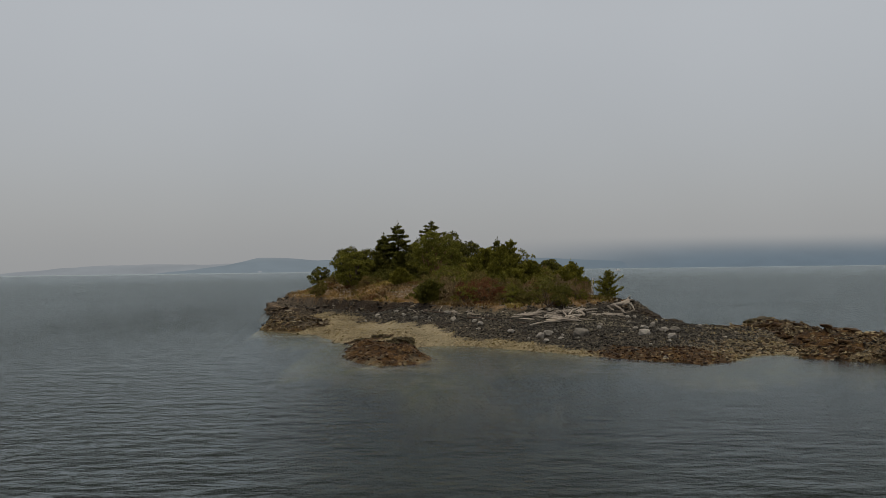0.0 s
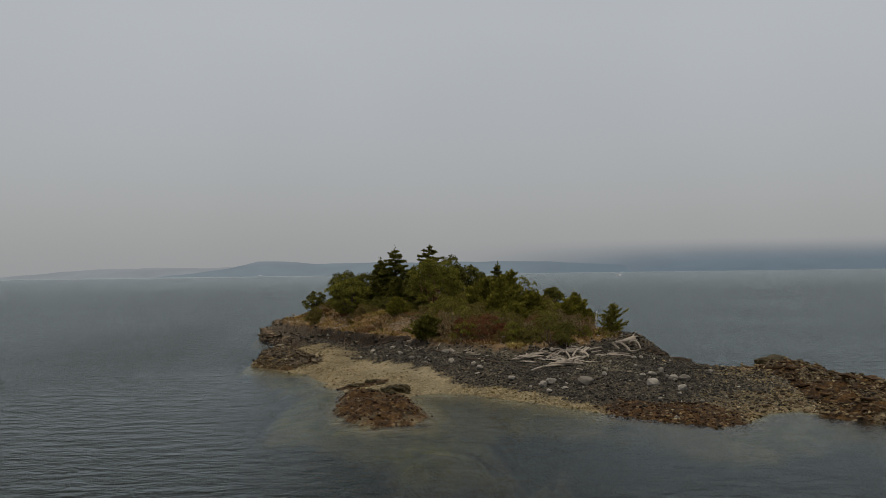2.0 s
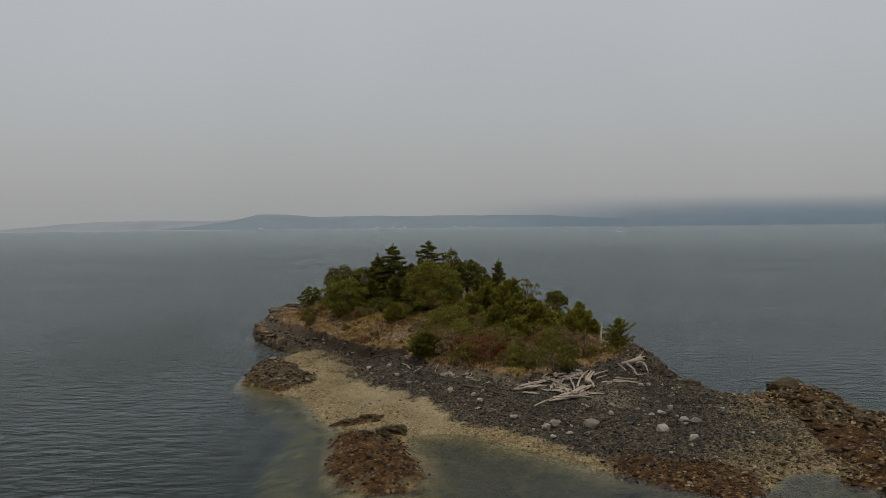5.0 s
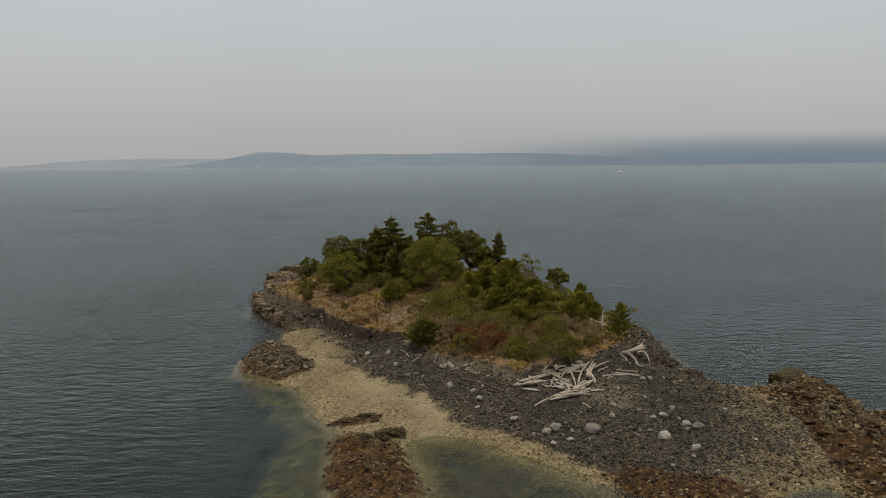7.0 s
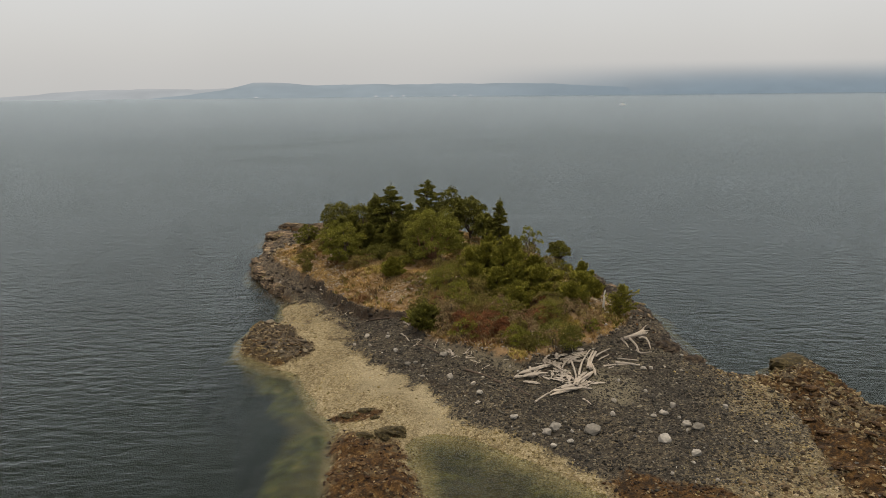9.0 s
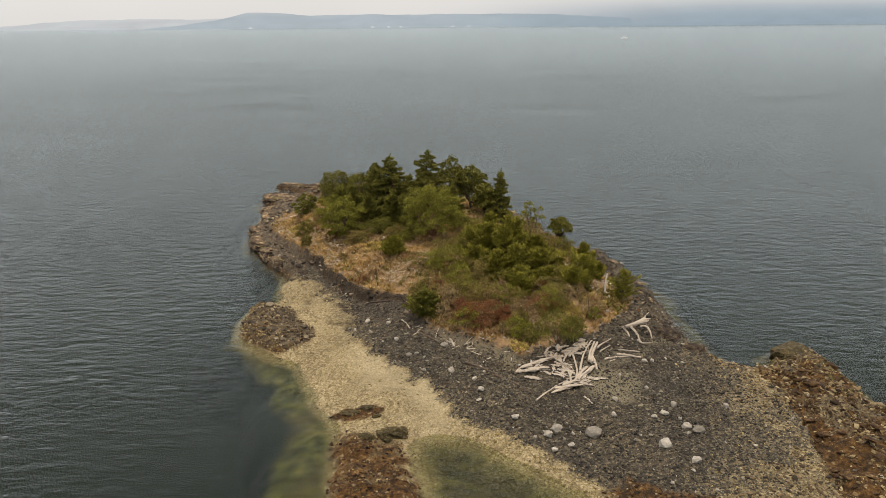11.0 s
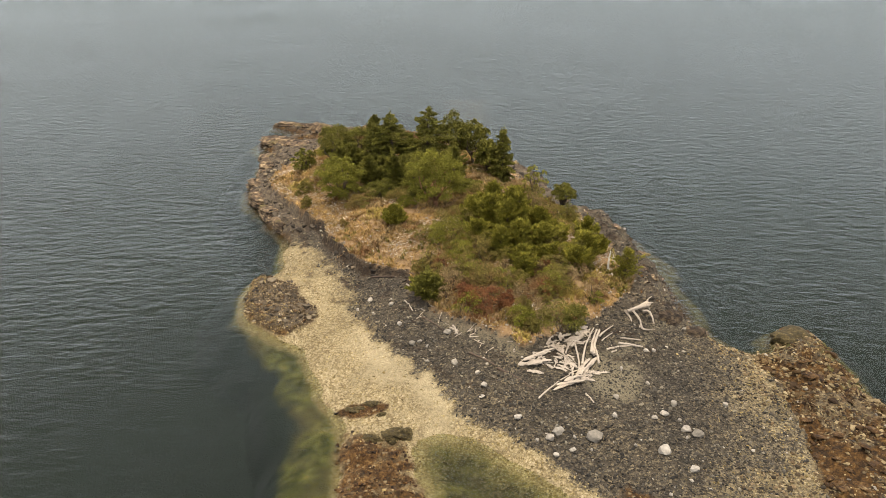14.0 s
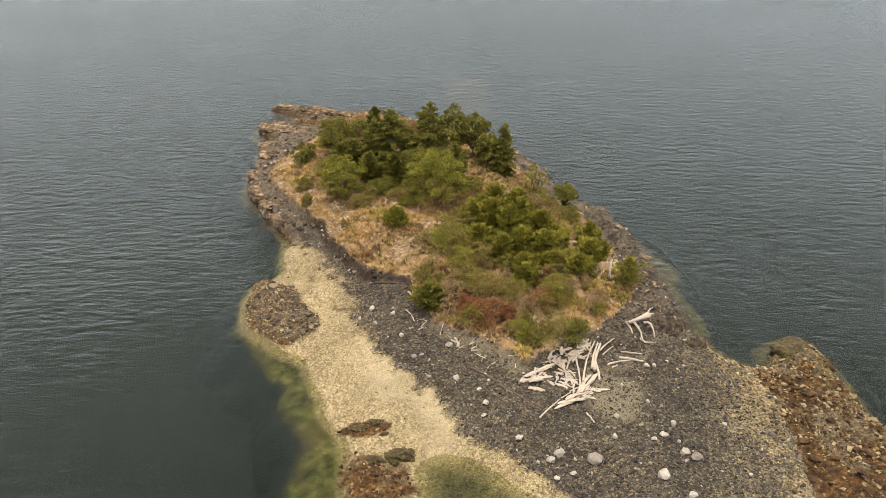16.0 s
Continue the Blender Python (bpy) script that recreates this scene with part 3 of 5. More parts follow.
# Haze over the hills is put into their colour, which glows by itself.
ridge("backdrop_headland", -3000, -1350, 4480, (0, 10, 26, 40, 50, 56, 58, 56, 54, 52), haze_glow_mat("haze_pale", (0.250, 0.270, 0.288), 26, 84), "pale low headland fading into haze")
ridge("backdrop_hills", -1720, 900, 4250, (6, 20, 46, 88, 83, 66, 69, 70, 67, 69, 66, 68, 64, 60, 50, 40), haze_glow_mat("haze_blue", (0.184, 0.220, 0.246), 40, 130), "blue-grey wooded hills across the water")
ridge("backdrop_fogbank", -350, 3400, 3900, (260, 260), haze_glow_mat("haze_fog", (0.138, 0.178, 0.213), 0, 175, -300, 1500), "dark shore rising into low cloud")


# ---- plants ----
def sprays(centres, rng, length, width, up=0.35, along=None, spread=0.8):
    """Leaf sprays: a small pointed blade round each place, as arrays of places and four-sided faces."""
    n = len(centres)
    way = rng.normal(size=(n, 3)) * spread
    if along is not None:
        way = way + along
    way[:, 2] += up
    way /= np.linalg.norm(way, axis=1)[:, None] + 1e-9
    side = np.cross(way, rng.normal(size=(n, 3)))
    side /= np.linalg.norm(side, axis=1)[:, None] + 1e-9
    bend = np.cross(way, side) * (rng.uniform(-0.2, 0.2, (n, 1)) * length)
    L = (length * rng.uniform(0.6, 1.3, (n, 1)))
    W = (width * rng.uniform(0.6, 1.3, (n, 1)))
    v = np.stack([centres - way * L * 0.5, centres + side * W * 0.5 + bend, centres + way * L * 0.5, centres - side * W * 0.5 + bend], 1)
    return v.reshape(-1, 3), np.arange(4 * n).reshape(n, 4)


def tube(path, radii, sides=7, rng=None, rough=0.0):
    """A tapered limb along a path: places and four-sided faces, its ends closed to a point."""
    path, radii = np.asarray(path, float), np.asarray(radii, float)
    path = np.concatenate([path[:1], path, path[-1:]])
    radii = np.concatenate([[1e-3], radii, [1e-3]])
    tang = np.gradient(path, axis=0)
    tang[0], tang[-1] = tang[1], tang[-2]
    tang /= np.linalg.norm(tang, axis=1)[:, None] + 1e-9
    ref = np.where(np.abs(tang[:, 2:3]) > 0.8, np.array([[1.0, 0, 0]]), np.array([[0, 0, 1.0]]))
    u = np.cross(tang, ref)
    u /= np.linalg.norm(u, axis=1)[:, None] + 1e-9
    w = np.cross(tang, u)
    a = np.arange(sides) / sides * 2 * np.pi
    r = radii[:, None] * (np.ones((1, sides)) if rng is None else 1 + rough * rng.normal(size=(len(path), sides)))
    v = path[:, None] + r[..., None] * (u[:, None] * np.cos(a)[None, :, None] + w[:, None] * np.sin(a)[None, :, None])
    i, j = np.meshgrid(np.arange(len(path) - 1), np.arange(sides), indexing="ij")
    k = (j + 1) % sides
    f = np.stack([i * sides + j, i * sides + k, (i + 1) * sides + k, (i + 1) * sides + j], -1).reshape(-1, 4)
    return v.reshape(-1, 3), f


def joined(pieces):
    vs, fs, at = [], [], 0
    for v, f in pieces:
        vs.append(v)
        fs.append(np.asarray(f) + at)
        at += len(v)
    return np.concatenate(vs), np.concatenate(fs)


def limb(a, b, r0, r1, rng, sag=0.12, n=5):
    t = np.linspace(0, 1, n)[:, None]
    a, b = np.array(a, float), np.array(b, float)
    p = a + (b - a) * t + np.sin(t * np.pi) * rng.normal(size=(1, 3)) * sag * np.linalg.norm(b - a)
    return tube(p, r0 + (r1 - r0) * t[:, 0], 5, rng, 0.06)


def fir_tree(x, y, top, radius, seed, label, needles=FIR, droop=0.25, full=1.0, name="fir_tree", group="fir trees", ragged=0.0, blade=0.33):
    rng = np.random.default_rng(seed)
    z0 = ground_z(x, y) - 0.15
    H = max(1.6, top - z0)
    tree = base(name, x, y, z0, label, "tree", group)
    lean = rng.normal(size=2) * 0.02 * H
    t = np.linspace(0, 1, 9)
    stem = np.stack([lean[0] * t ** 2, lean[1] * t ** 2, H * t], 1)
    part("trunk", mesh_np("fir_trunk", *tube(stem, 0.2 * (1 - t) ** 0.8 * H / 9 + 0.02, 8, rng, 0.05), BARK, True), tree)
    boughs, cs, ways = [], [], []
    h = 0.10 * H
    while h < 0.985 * H:
        f = h / H
        reach = radius * (1 - f) ** (0.62 if droop < 0 else 0.72) * (0.45 + 0.55 * ease(np.array(f), 0.02, 0.22)) * rng.uniform(0.72 - 0.3 * ragged, 1.12 + 0.25 * ragged)
        k = int(5 + 4 * (1 - f))
        turn = rng.uniform(0, 6.28)
        c = np.array([lean[0] * f ** 2, lean[1] * f ** 2, h])
        for b in range(k):
            a = turn + b / k * 6.283 + rng.normal() * 0.25
            L = reach * rng.uniform(0.65, 1.15)
            if rng.uniform() < 0.3 * ragged:
                continue
            rise = 0.45 * (f - 0.35) - droop + rng.normal() * 0.12
            out = np.array([math.cos(a), math.sin(a), rise + rng.normal() * 0.08])
            end = c + out * L
            boughs.append(tube(np.stack([c, c + out * L * 0.5 + [0, 0, 0.04 * L], end]), [0.035, 0.022, 0.01], 3))
            n = max(10, int(58 * full * L))
            s = rng.uniform(0.18, 1.0, n) ** 0.75
            pts = c + out * L * s[:, None]
            side = np.array([-math.sin(a), math.cos(a), 0])
            pts = pts + side * (rng.uniform(-1, 1, n) * (0.12 + 0.30 * L * (1 - s)))[:, None] + rng.normal(size=(n, 3)) * 0.07
            cs.append(pts)
            ways.append(np.tile(out + [0, 0, 0.15], (n, 1)) + side * rng.uniform(-0.8, 0.8, (n, 1)))
        h += min(0.36, H * 0.040) * rng.uniform(0.7, 1.3) * (1 + 0.35 * ragged)
    cs.append(np.array([lean[0], lean[1], H]) + rng.normal(size=(40, 3)) * [0.11, 0.11, 0.30] - [0, 0, 0.3])
    ways.append(np.tile([0, 0, 1.0], (40, 1)))
    tagged(part("branchwork", mesh_np("fir_branchwork", *joined(boughs), BARK), tree), kind="stuff")
    part("crown", mesh_np("fir_crown", *sprays(np.concatenate(cs), rng, blade, blade * 0.36, 0.1 + 0.6 * max(0.0, -droop), np.concatenate(ways), 0.4), needles), tree, "dark green needle crown")
    return tree


def clumped(rng, rx, ry, rz, clumps, per, low=-0.35, grain=0.34):
    """Leaf places in clumps over a lopsided dome, with gaps between."""
    g = np.arange(clumps) + 0.5
    zz = 1 - (1 - low) * g / clumps
    a = g * 2.39996 + rng.normal(size=clumps) * 0.35
    rr = np.sqrt(np.clip(1 - zz * zz, 0, 1))
    c = np.stack([rr * np.cos(a), rr * np.sin(a), zz], 1) * rng.uniform(0.5, 0.9, (clumps, 1))
    size = grain * rng.uniform(0.6, 1.25, clumps)
    pts, cen = [], []
    for k in range(clumps):
        n = int(per * size[k] / grain)
        v = rng.normal(size=(n, 3))
        v /= np.linalg.norm(v, axis=1)[:, None]
        v[:, 2] = np.where(v[:, 2] < -0.3, -v[:, 2] * 0.6, v[:, 2])
        p = c[k] + v * size[k] * rng.uniform(0.35, 1.0, (n, 1)) ** 0.5 * [1, 1, 0.8]
        pts.append(p)
        cen.append(np.tile(c[k], (n, 1)))
    s = np.array([rx, ry, rz])
    return np.concatenate(pts) * s, np.concatenate(cen) * s, c * s


def broad_tree(x, y, top, radius, seed, label, leaves=BROAD, name="arbutus_tree", crown=0.62, clumps=34, per=150, bark=REDBARK, leaf=0.30,
               group="broadleaved trees", grain=0.34, squash=1.0, shift=(0, 0), low=-0.35):
    rng = np.random.default_rng(seed)
    z0 = ground_z(x, y) - 0.12
    H = top - z0
    tree = base(name, x, y, z0, label, "tree", group)
    rz = H * crown * 0.62
    mid = np.array([shift[0], shift[1], H - rz * 0.98])
    if low < -0.6:
        rz = H * 0.53
        mid[2] = H - rz
    pts, cen, heads = clumped(rng, radius, radius * squash, rz, clumps, per, low=low, grain=grain)
    part("crown", mesh_np("tree_crown", *sprays(pts + mid, rng, leaf, leaf * 0.62, 0.2, (pts - cen) * 0.8), leaves), tree, "clumped evergreen leaf crown")
    fork = np.array([shift[0] * 0.3, shift[1] * 0.3, H * (1 - crown) * 0.7 + 0.3])
    t = np.linspace(0, 1, 6)
    stem = np.stack([fork[0] * t + 0.06 * np.sin(5 * t), fork[1] * t, fork[2] * t], 1)
    part("trunk", mesh_np("tree_trunk", *tube(stem, 0.05 * radius + 0.10 - 0.05 * t, 9, rng, 0.06), bark, True), tree)
    limbs = [limb(fork - [0, 0, 0.1], mid + h * 0.9, 0.07 + 0.012 * radius, 0.02, rng) for h in heads[:: max(1, len(heads) // 14)]]
    tagged(part("branchwork", mesh_np("tree_branchwork", *joined(limbs), bark, True), tree), kind="stuff")
    return tree


def shrub(x, y, top, radius, seed, label, leaves=OLIVE, clumps=18, per=150, leaf=0.17, group="shrubs", name="shrub", upright=0.45, thin=1.0, squash=1.0):
    rng = np.random.default_rng(seed)
    z0 = ground_z(x, y) - 0.1
    H = max(0.6, top - z0)
    bush = base(name, x, y, z0, label, "shrub", group, rng.uniform(0, 360))
    pts, cen, heads = clumped(rng, radius, radius * squash, H * 0.66, clumps, int(per * thin), low=-0.5, grain=0.40)
    mid = np.array([0, 0, H * 0.36])
    pts = pts + mid
    keep = pts[:, 2] > 0.05
    part("foliage", mesh_np("shrub_foliage", *sprays(pts[keep], rng, leaf, leaf * 0.42, upright, ((pts - mid) - cen)[keep] * 0.9), leaves), bush)
    stems = [limb((0, 0, 0), mid + h * 0.95, 0.045, 0.012, rng) for h in heads[::2]]
    tagged(part("stemwork", mesh_np("shrub_stemwork", *joined(stems), BARK, True), bush), kind="stuff")
    return bush


# firs along the spine
FIRS = [(-10.2, 117.6, 13.3, 6.0, 0.3), (-12.5, 118.4, 12.0, 4.8, 0.4), (-5.5, 118.5, 13.8, 6.2, 0.7), (4.5, 119.0, 11.0, 2.5, 0.4), (-7.8, 117.4, 10.8, 3.2, 0.4)]
for i, (x, y, top, r, ragged) in enumerate(FIRS):
    fir_tree(x, y, top, r, 100 + i, "tall dark green fir with uneven drooping boughs", full=1.9, ragged=ragged * 0.7)
for i, (x, y, top, r) in enumerate([(-2.3, 122.4, 12.1, 2.5), (0.6, 123.4, 11.3, 2.5), (2.6, 120.4, 9.2, 1.9)]):
    broad_tree(x, y, top, r, 120 + i, "tall dark pine with a rounded clumped crown", FIR, "shore_pine", 0.82, 30, 170, BARK, 0.32, "shore pines", low=-0.6)
for i, (x, y, top, r) in enumerate([(-18.9, 123.6, 10.3, 2.4), (-15.4, 123.4, 10.5, 2.7), (-17.0, 116.0, 8.8, 2.5), (-12.8, 113.6, 8.3, 2.4),
                                    (-9.6, 112.8, 8.6, 2.5), (-7.4, 114.0, 9.2, 2.4), (-13.6, 127.5, 10.2, 2.6), (-15.6, 117.2, 8.9, 2.6), (-2.0, 114.5, 9.4, 2.6),
                                    (-10.6, 110.6, 6.4, 1.6), (-5.8, 109.6, 6.4, 2.0), (-0.4, 110.8, 6.6, 1.9), (-6.0, 124.5, 10.0, 2.6)]):
    if top > 8 and i % 4 != 1 and i > 0:
        fir_tree(x, y, top + 0.4, r * 0.9, 140 + i, "dark evergreen tree in a dense grove", FIR, -0.35, 1.9, "evergreen_tree", "grove trees", 0.6)
    else:
        broad_tree(x, y, top, r, 140 + i, "dark evergreen tree in a dense grove", FIR, "evergreen_tree", 0.95, 40, 210, BARK, 0.21, "grove trees", low=-0.9)
broad_tree(-4.1, 106.4, 12.0, 4.0, 161, "broad domed arbutus with yellow-green leaves", clumps=84, per=300, crown=0.86, leaf=0.17, grain=0.20, low=-0.5)
broad_tree(-16.2, 110.6, 9.9, 3.1, 162, "round dense evergreen tree above dry grass", BROAD, "evergreen_tree", 0.96, 70, 240, BARK, 0.18, grain=0.21, low=-0.92)
broad_tree(11.0, 105.8, 7.6, 1.6, 163, "small wind-bent tree with a flat crown", FIR, "windswept_tree", 0.46, 24, 130, BARK, 0.22, squash=0.8, shift=(0.45, 0))
broad_tree(8.0, 108.4, 9.5, 1.7, 164, "thin open tree with sparse pale leaves", BROAD, "sparse_tree", 0.8, 16, 46, BARK, 0.24, grain=0.24)
broad_tree(-23.2, 121.9, 7.4, 1.9, 165, "dark windblown bushy tree on the western rocks", FIR, "windswept_tree", 0.95, 22, 110, BARK, 0.26, low=-0.9)
# young pines on the southern side
PINES = [(2.2, 98.6, 8.9, 2.6), (4.0, 96.2, 9.2, 2.4), (5.2, 96.8, 10.0, 2.2), (0.6, 100.6, 7.9, 2.4), (7.6, 94.0, 7.4, 2.2), (5.4, 90.2, 6.4, 2.1),
         (3.2, 93.2, 7.2, 2.2), (7.7, 98.6, 7.3, 2.0), (2.8, 102.4, 9.2, 2.4), (10.8, 90.4, 6.2, 2.2), (12.8, 96.4, 7.2, 1.9), (12.3, 92.6, 6.8, 2.1),
         (9.4, 96.2, 5.7, 1.8), (5.2, 93.8, 7.8, 2.1), (4.6, 99.8, 9.4, 2.3), (0.9, 95.8, 7.0, 2.1), (8.6, 91.8, 5.8, 1.7), (5.6, 102.4, 8.6, 2.0)]
for i, (x, y, top, r) in enumerate(PINES):
    fir_tree(x, y, top, r * 0.9, 200 + i, "young bushy pine with upswept boughs", PINE, -0.55, 1.9, "young_pine", "young pines", 0.45, 0.29)
for i, (x, y, top, r) in enumerate(PINES[::2]):
    a = i * 2.4
    fir_tree(x + 1.5 * math.cos(a), y + 1.5 * math.sin(a), top - 1.0 - 0.5 * (i % 3), 1.4, 240 + i, "young bushy pine with upswept boughs", PINE, -0.6, 1.8, "young_pine", "young pines", 0.4, 0.29)
fir_tree(5.3, 88.6, 6.2, 1.7, 279, "small bright-green pine in front of the thicket", PINE, -0.55, 1.9, "young_pine", "young pines", 0.3, 0.27)
fir_tree(-4.2, 86.0, 5.2, 2.2, 280, "small bushy young fir above the gravel", FIR, -0.35, 2.0, "young_pine", "young pines")
fir_tree(-8.7, 101.0, 6.7, 1.6, 281, "small upright young fir on dry grass", PINE, -0.5, 1.9, "young_pine", "young pines")
fir_tree(16.0, 90.4, 6.1, 1.85, 282, "slender pale-green young fir at the rocky edge", PINE, -0.5, 0.7, "young_pine", "young pines", 0.95, 0.26)
# shrubs
for i, (x, y, top, r, m, what) in enumerate([
        (8.0, 79.6, 4.9, 2.5, FIR, "wide dark-green shrub behind driftwood"),
        (9.6, 80.8, 4.3, 1.3, FIR, "dark-green shrub beside the driftwood pile"),
        (-2.1, 96.6, 6.9, 2.6, BROAD, "broad leafy green shrub on the slope"),
        (0.0, 104.0, 6.6, 2.3, OLIVE, "pale olive shrub below the arbutus"),
        (3.6, 106.6, 6.3, 1.9, OLIVE, "pale olive shrub below the firs"),
        (-0.8, 92.6, 5.2, 1.7, BROAD, "low bright-green shrub among pines"),
        (1.5, 86.8, 5.6, 2.0, OLIVE, "low olive-brown scrub on the bank"),
        (4.8, 81.2, 4.6, 0.9, OLIVE, "low grey-green scrub above the logs"),
        (1.7, 82.8, 5.0, 1.7, RUSSET, "russet-red autumn shrub on the bank"),
        (-0.4, 84.2, 4.3, 1.2, RUSSET, "russet-red autumn shrub beside the gravel"),
        (5.6, 85.2, 4.3, 1.6, DEADLEAF, "withered brown shrub among dry grass"),
        (8.6, 86.4, 4.9, 1.6, OLIVE, "low olive-brown scrub on the bank"),
        (-1.6, 88.2, 4.5, 1.5, DEADLEAF, "withered brown shrub among dry grass"),
        (3.2, 88.4, 4.7, 1.4, DEADLEAF, "withered brown shrub with bare twigs"),
        (-20.8, 110.3, 4.3, 0.8, OLIVE, "small tuft of scrub on dry grass"),
        (-12.9, 108.4, 5.0, 1.4, DEADLEAF, "withered brown shrub under a tree"),
        (-7.6, 106.6, 5.6, 1.1, BROAD, "small leafy green shrub"),
        (-14.5, 107.6, 4.6, 1.0, OLIVE, "low olive scrub on dry grass"),
        (12.6, 86.2, 4.2, 1.2, DEADLEAF, "straw-brown scrub near the root stump"),
        (6.8, 103.6, 6.0, 1.5, OLIVE, "pale olive shrub among the pines"),
        (-21.2, 128.0, 5.4, 1.7, PINE, "dark shrub at the grove's edge"),
        (-19.5, 133.0, 6.6, 2.3, PINE, "dark shrub at the grove's edge"),
        (-11.0, 130.5, 8.4, 2.6, FIR, "dark shrub behind the firs"),
        (5.4, 79.4, 3.4, 0.8, OLIVE, "low bright-green shrub beside the logs"),
        (3.4, 83.4, 3.9, 1.0, RUSSET, "russet-red autumn shrub on the bank"),
        (4.6, 80.4, 4.0, 1.3, BROAD, "pale green leafy shrub above the logs"),
        (-11.6, 109.4, 6.6, 1.9, FIR, "dark shrub filling the grove's edge"),
        (-9.0, 108.2, 6.0, 1.5, OLIVE, "olive shrub filling the grove's edge"),
        (-13.4, 107.2, 5.6, 1.5, OLIVE, "brownish shrub below a round tree"),
        (-19.6, 117.4, 6.0, 1.8, OLIVE, "brownish scrub at the grove's western edge"),
        (-21.6, 114.8, 4.9, 1.1, OLIVE, "brownish scrub at the grove's western edge"),
        (-1.2, 101.4, 6.4, 1.8, OLIVE, "pale feathery brush below the arbutus"),
        (2.0, 108.4, 6.8, 1.9, OLIVE, "pale feathery brush below the firs"),
        (5.4, 105.4, 6.6, 1.7, OLIVE, "pale feathery brush among the pines")]):
    shrub(x, y, top + (0.8 if y < 94 else 0.2), r, 300 + i, what, m, thin=0.6 if m is DEADLEAF else 1.15)
rng = np.random.default_rng(31)
FILL = ((OLIVE, "low tangled olive-brown scrub in dry grass"), (DEADLEAF, "low withered brown scrub in dry grass"), (BROAD, "low bright-green scrub in dry grass"),
        (RUSSET, "low russet scrub in dry grass"))
made = 0
while made < 160:
    x, y = rng.uniform(-5.5, 15.5), rng.uniform(78, 108)
    if made > 144:
        x, y = rng.uniform(-26, -6), rng.uniform(96, 122)
    o = terrain(np.array([x]), np.array([y]))
    if o["bank"][0] < 1.2 or (x > 12.5 and y > 84.5) or (x < -1 and y > 98 and made < 145):
        continue
    pick = rng.choice(4, p=(0.44, 0.39, 0.12, 0.05) if y < 91 else (0.62, 0.2, 0.18, 0.0))
    m, what = FILL[pick]
    r = rng.uniform(0.75, 1.5) * (0.6 if made > 144 else 1)
    shrub(x, y, o["z"][0] + r * (rng.uniform(1.25, 2.2) if made < 145 else rng.uniform(0.9, 1.5)), r, 400 + made, what, m, 10, 105, 0.175, "low scrub", thin=0.7 if m is DEADLEAF else 1.0)
    made += 1


# ---- loose ground cover ----
def scatter(n, seed, box, keep):
    """Random places on the land where keep(masks) holds."""
    rng = np.random.default_rng(seed)
    x, y = rng.uniform(box[0], box[1], n), rng.uniform(box[2], box[3], n)
    o = terrain(x, y)
    ok = rng.uniform(size=n) < keep(o, x, y)
    return x[ok], y[ok], o["z"][ok], rng


def stuff(name, me, label, category):
    return tagged(new(name, me), label, category, kind="stuff")


def tufts(name, n, seed, keep, height, material, label, blades=7, wide=0.05):
    x, y, z, rng = scatter(n, seed, (-32, 22, 74, 150), keep)
    x, y, z = (np.repeat(v, blades) for v in (x, y, z))
    m = len(x)
    a, lean = rng.uniform(0, 6.283, m), rng.uniform(0.2, 1.3, m)
    h = height * rng.uniform(0.5, 1.3, m)
    root = np.stack([x + 0.10 * rng.normal(size=m), y + 0.10 * rng.normal(size=m), z - 0.04], 1)
    tip = root + np.stack([np.cos(a) * lean * h, np.sin(a) * lean * h, h], 1)
    mid = root * 0.5 + tip * 0.5 + np.stack([np.cos(a), np.sin(a), 0 * a], 1) * (-0.10 * h[:, None])
    s = np.stack([-np.sin(a), np.cos(a), 0 * a], 1) * wide * rng.uniform(0.6, 1.4, (m, 1))
    v = np.stack([root, mid + s, tip, mid - s], 1).reshape(-1, 3)
    return stuff(name, mesh_np(name, v, np.arange(4 * m).reshape(m, 4), material), label, "grass")


tufts("dry_grass", 46000, 11, lambda o, x, y: (o["turf"] > 0.6) * (o["bank"] > 0.2) * ease(fbm(x, y, 5, 3, 77), -0.7, 0.3), 0.32, STRAW, "bleached straw-coloured dry grass on the bank", 7, 0.042)
tufts("brown_bracken", 20000, 12, lambda o, x, y: (o["turf"] > 0.6) * ease(fbm(x, y, 4, 3, 78), 0.0, 0.5), 0.55, DEADLEAF, "withered brown bracken among the grass", 8, 0.06)
tufts("green_weeds", 26000, 13, lambda o, x, y: (o["turf"] > 0.7) * (o["bank"] > 0.6) * ease(fbm(x, y, 6, 3, 79), 0.15, 0.6) * (0.12 + 0.88 * ease(x, -8, -2)), 0.42, OLIVE, "low olive-green weeds in the grass", 9, 0.07)

tufts("golden_grass", 60000, 16, lambda o, x, y: (o["turf"] > 0.6) * np.maximum.reduce([ease(((x - a) / r) ** 2 + ((y - b) / r) ** 2 + 0.5 * fbm(x, y, 2, 3, 5), 1.2, 0.4)
      for a, b, r in ((9.4, 86.4, 1.7), (12.4, 89.2, 1.5), (-10.8, 103.6, 1.6), (9.6, 103.2, 2.2), (12.0, 99.5, 1.6), (-22.4, 117.6, 2.0), (4.4, 78.4, 1.0))]), 0.40, GOLD,
      "patches of golden grass between the shrubs", 9, 0.04)

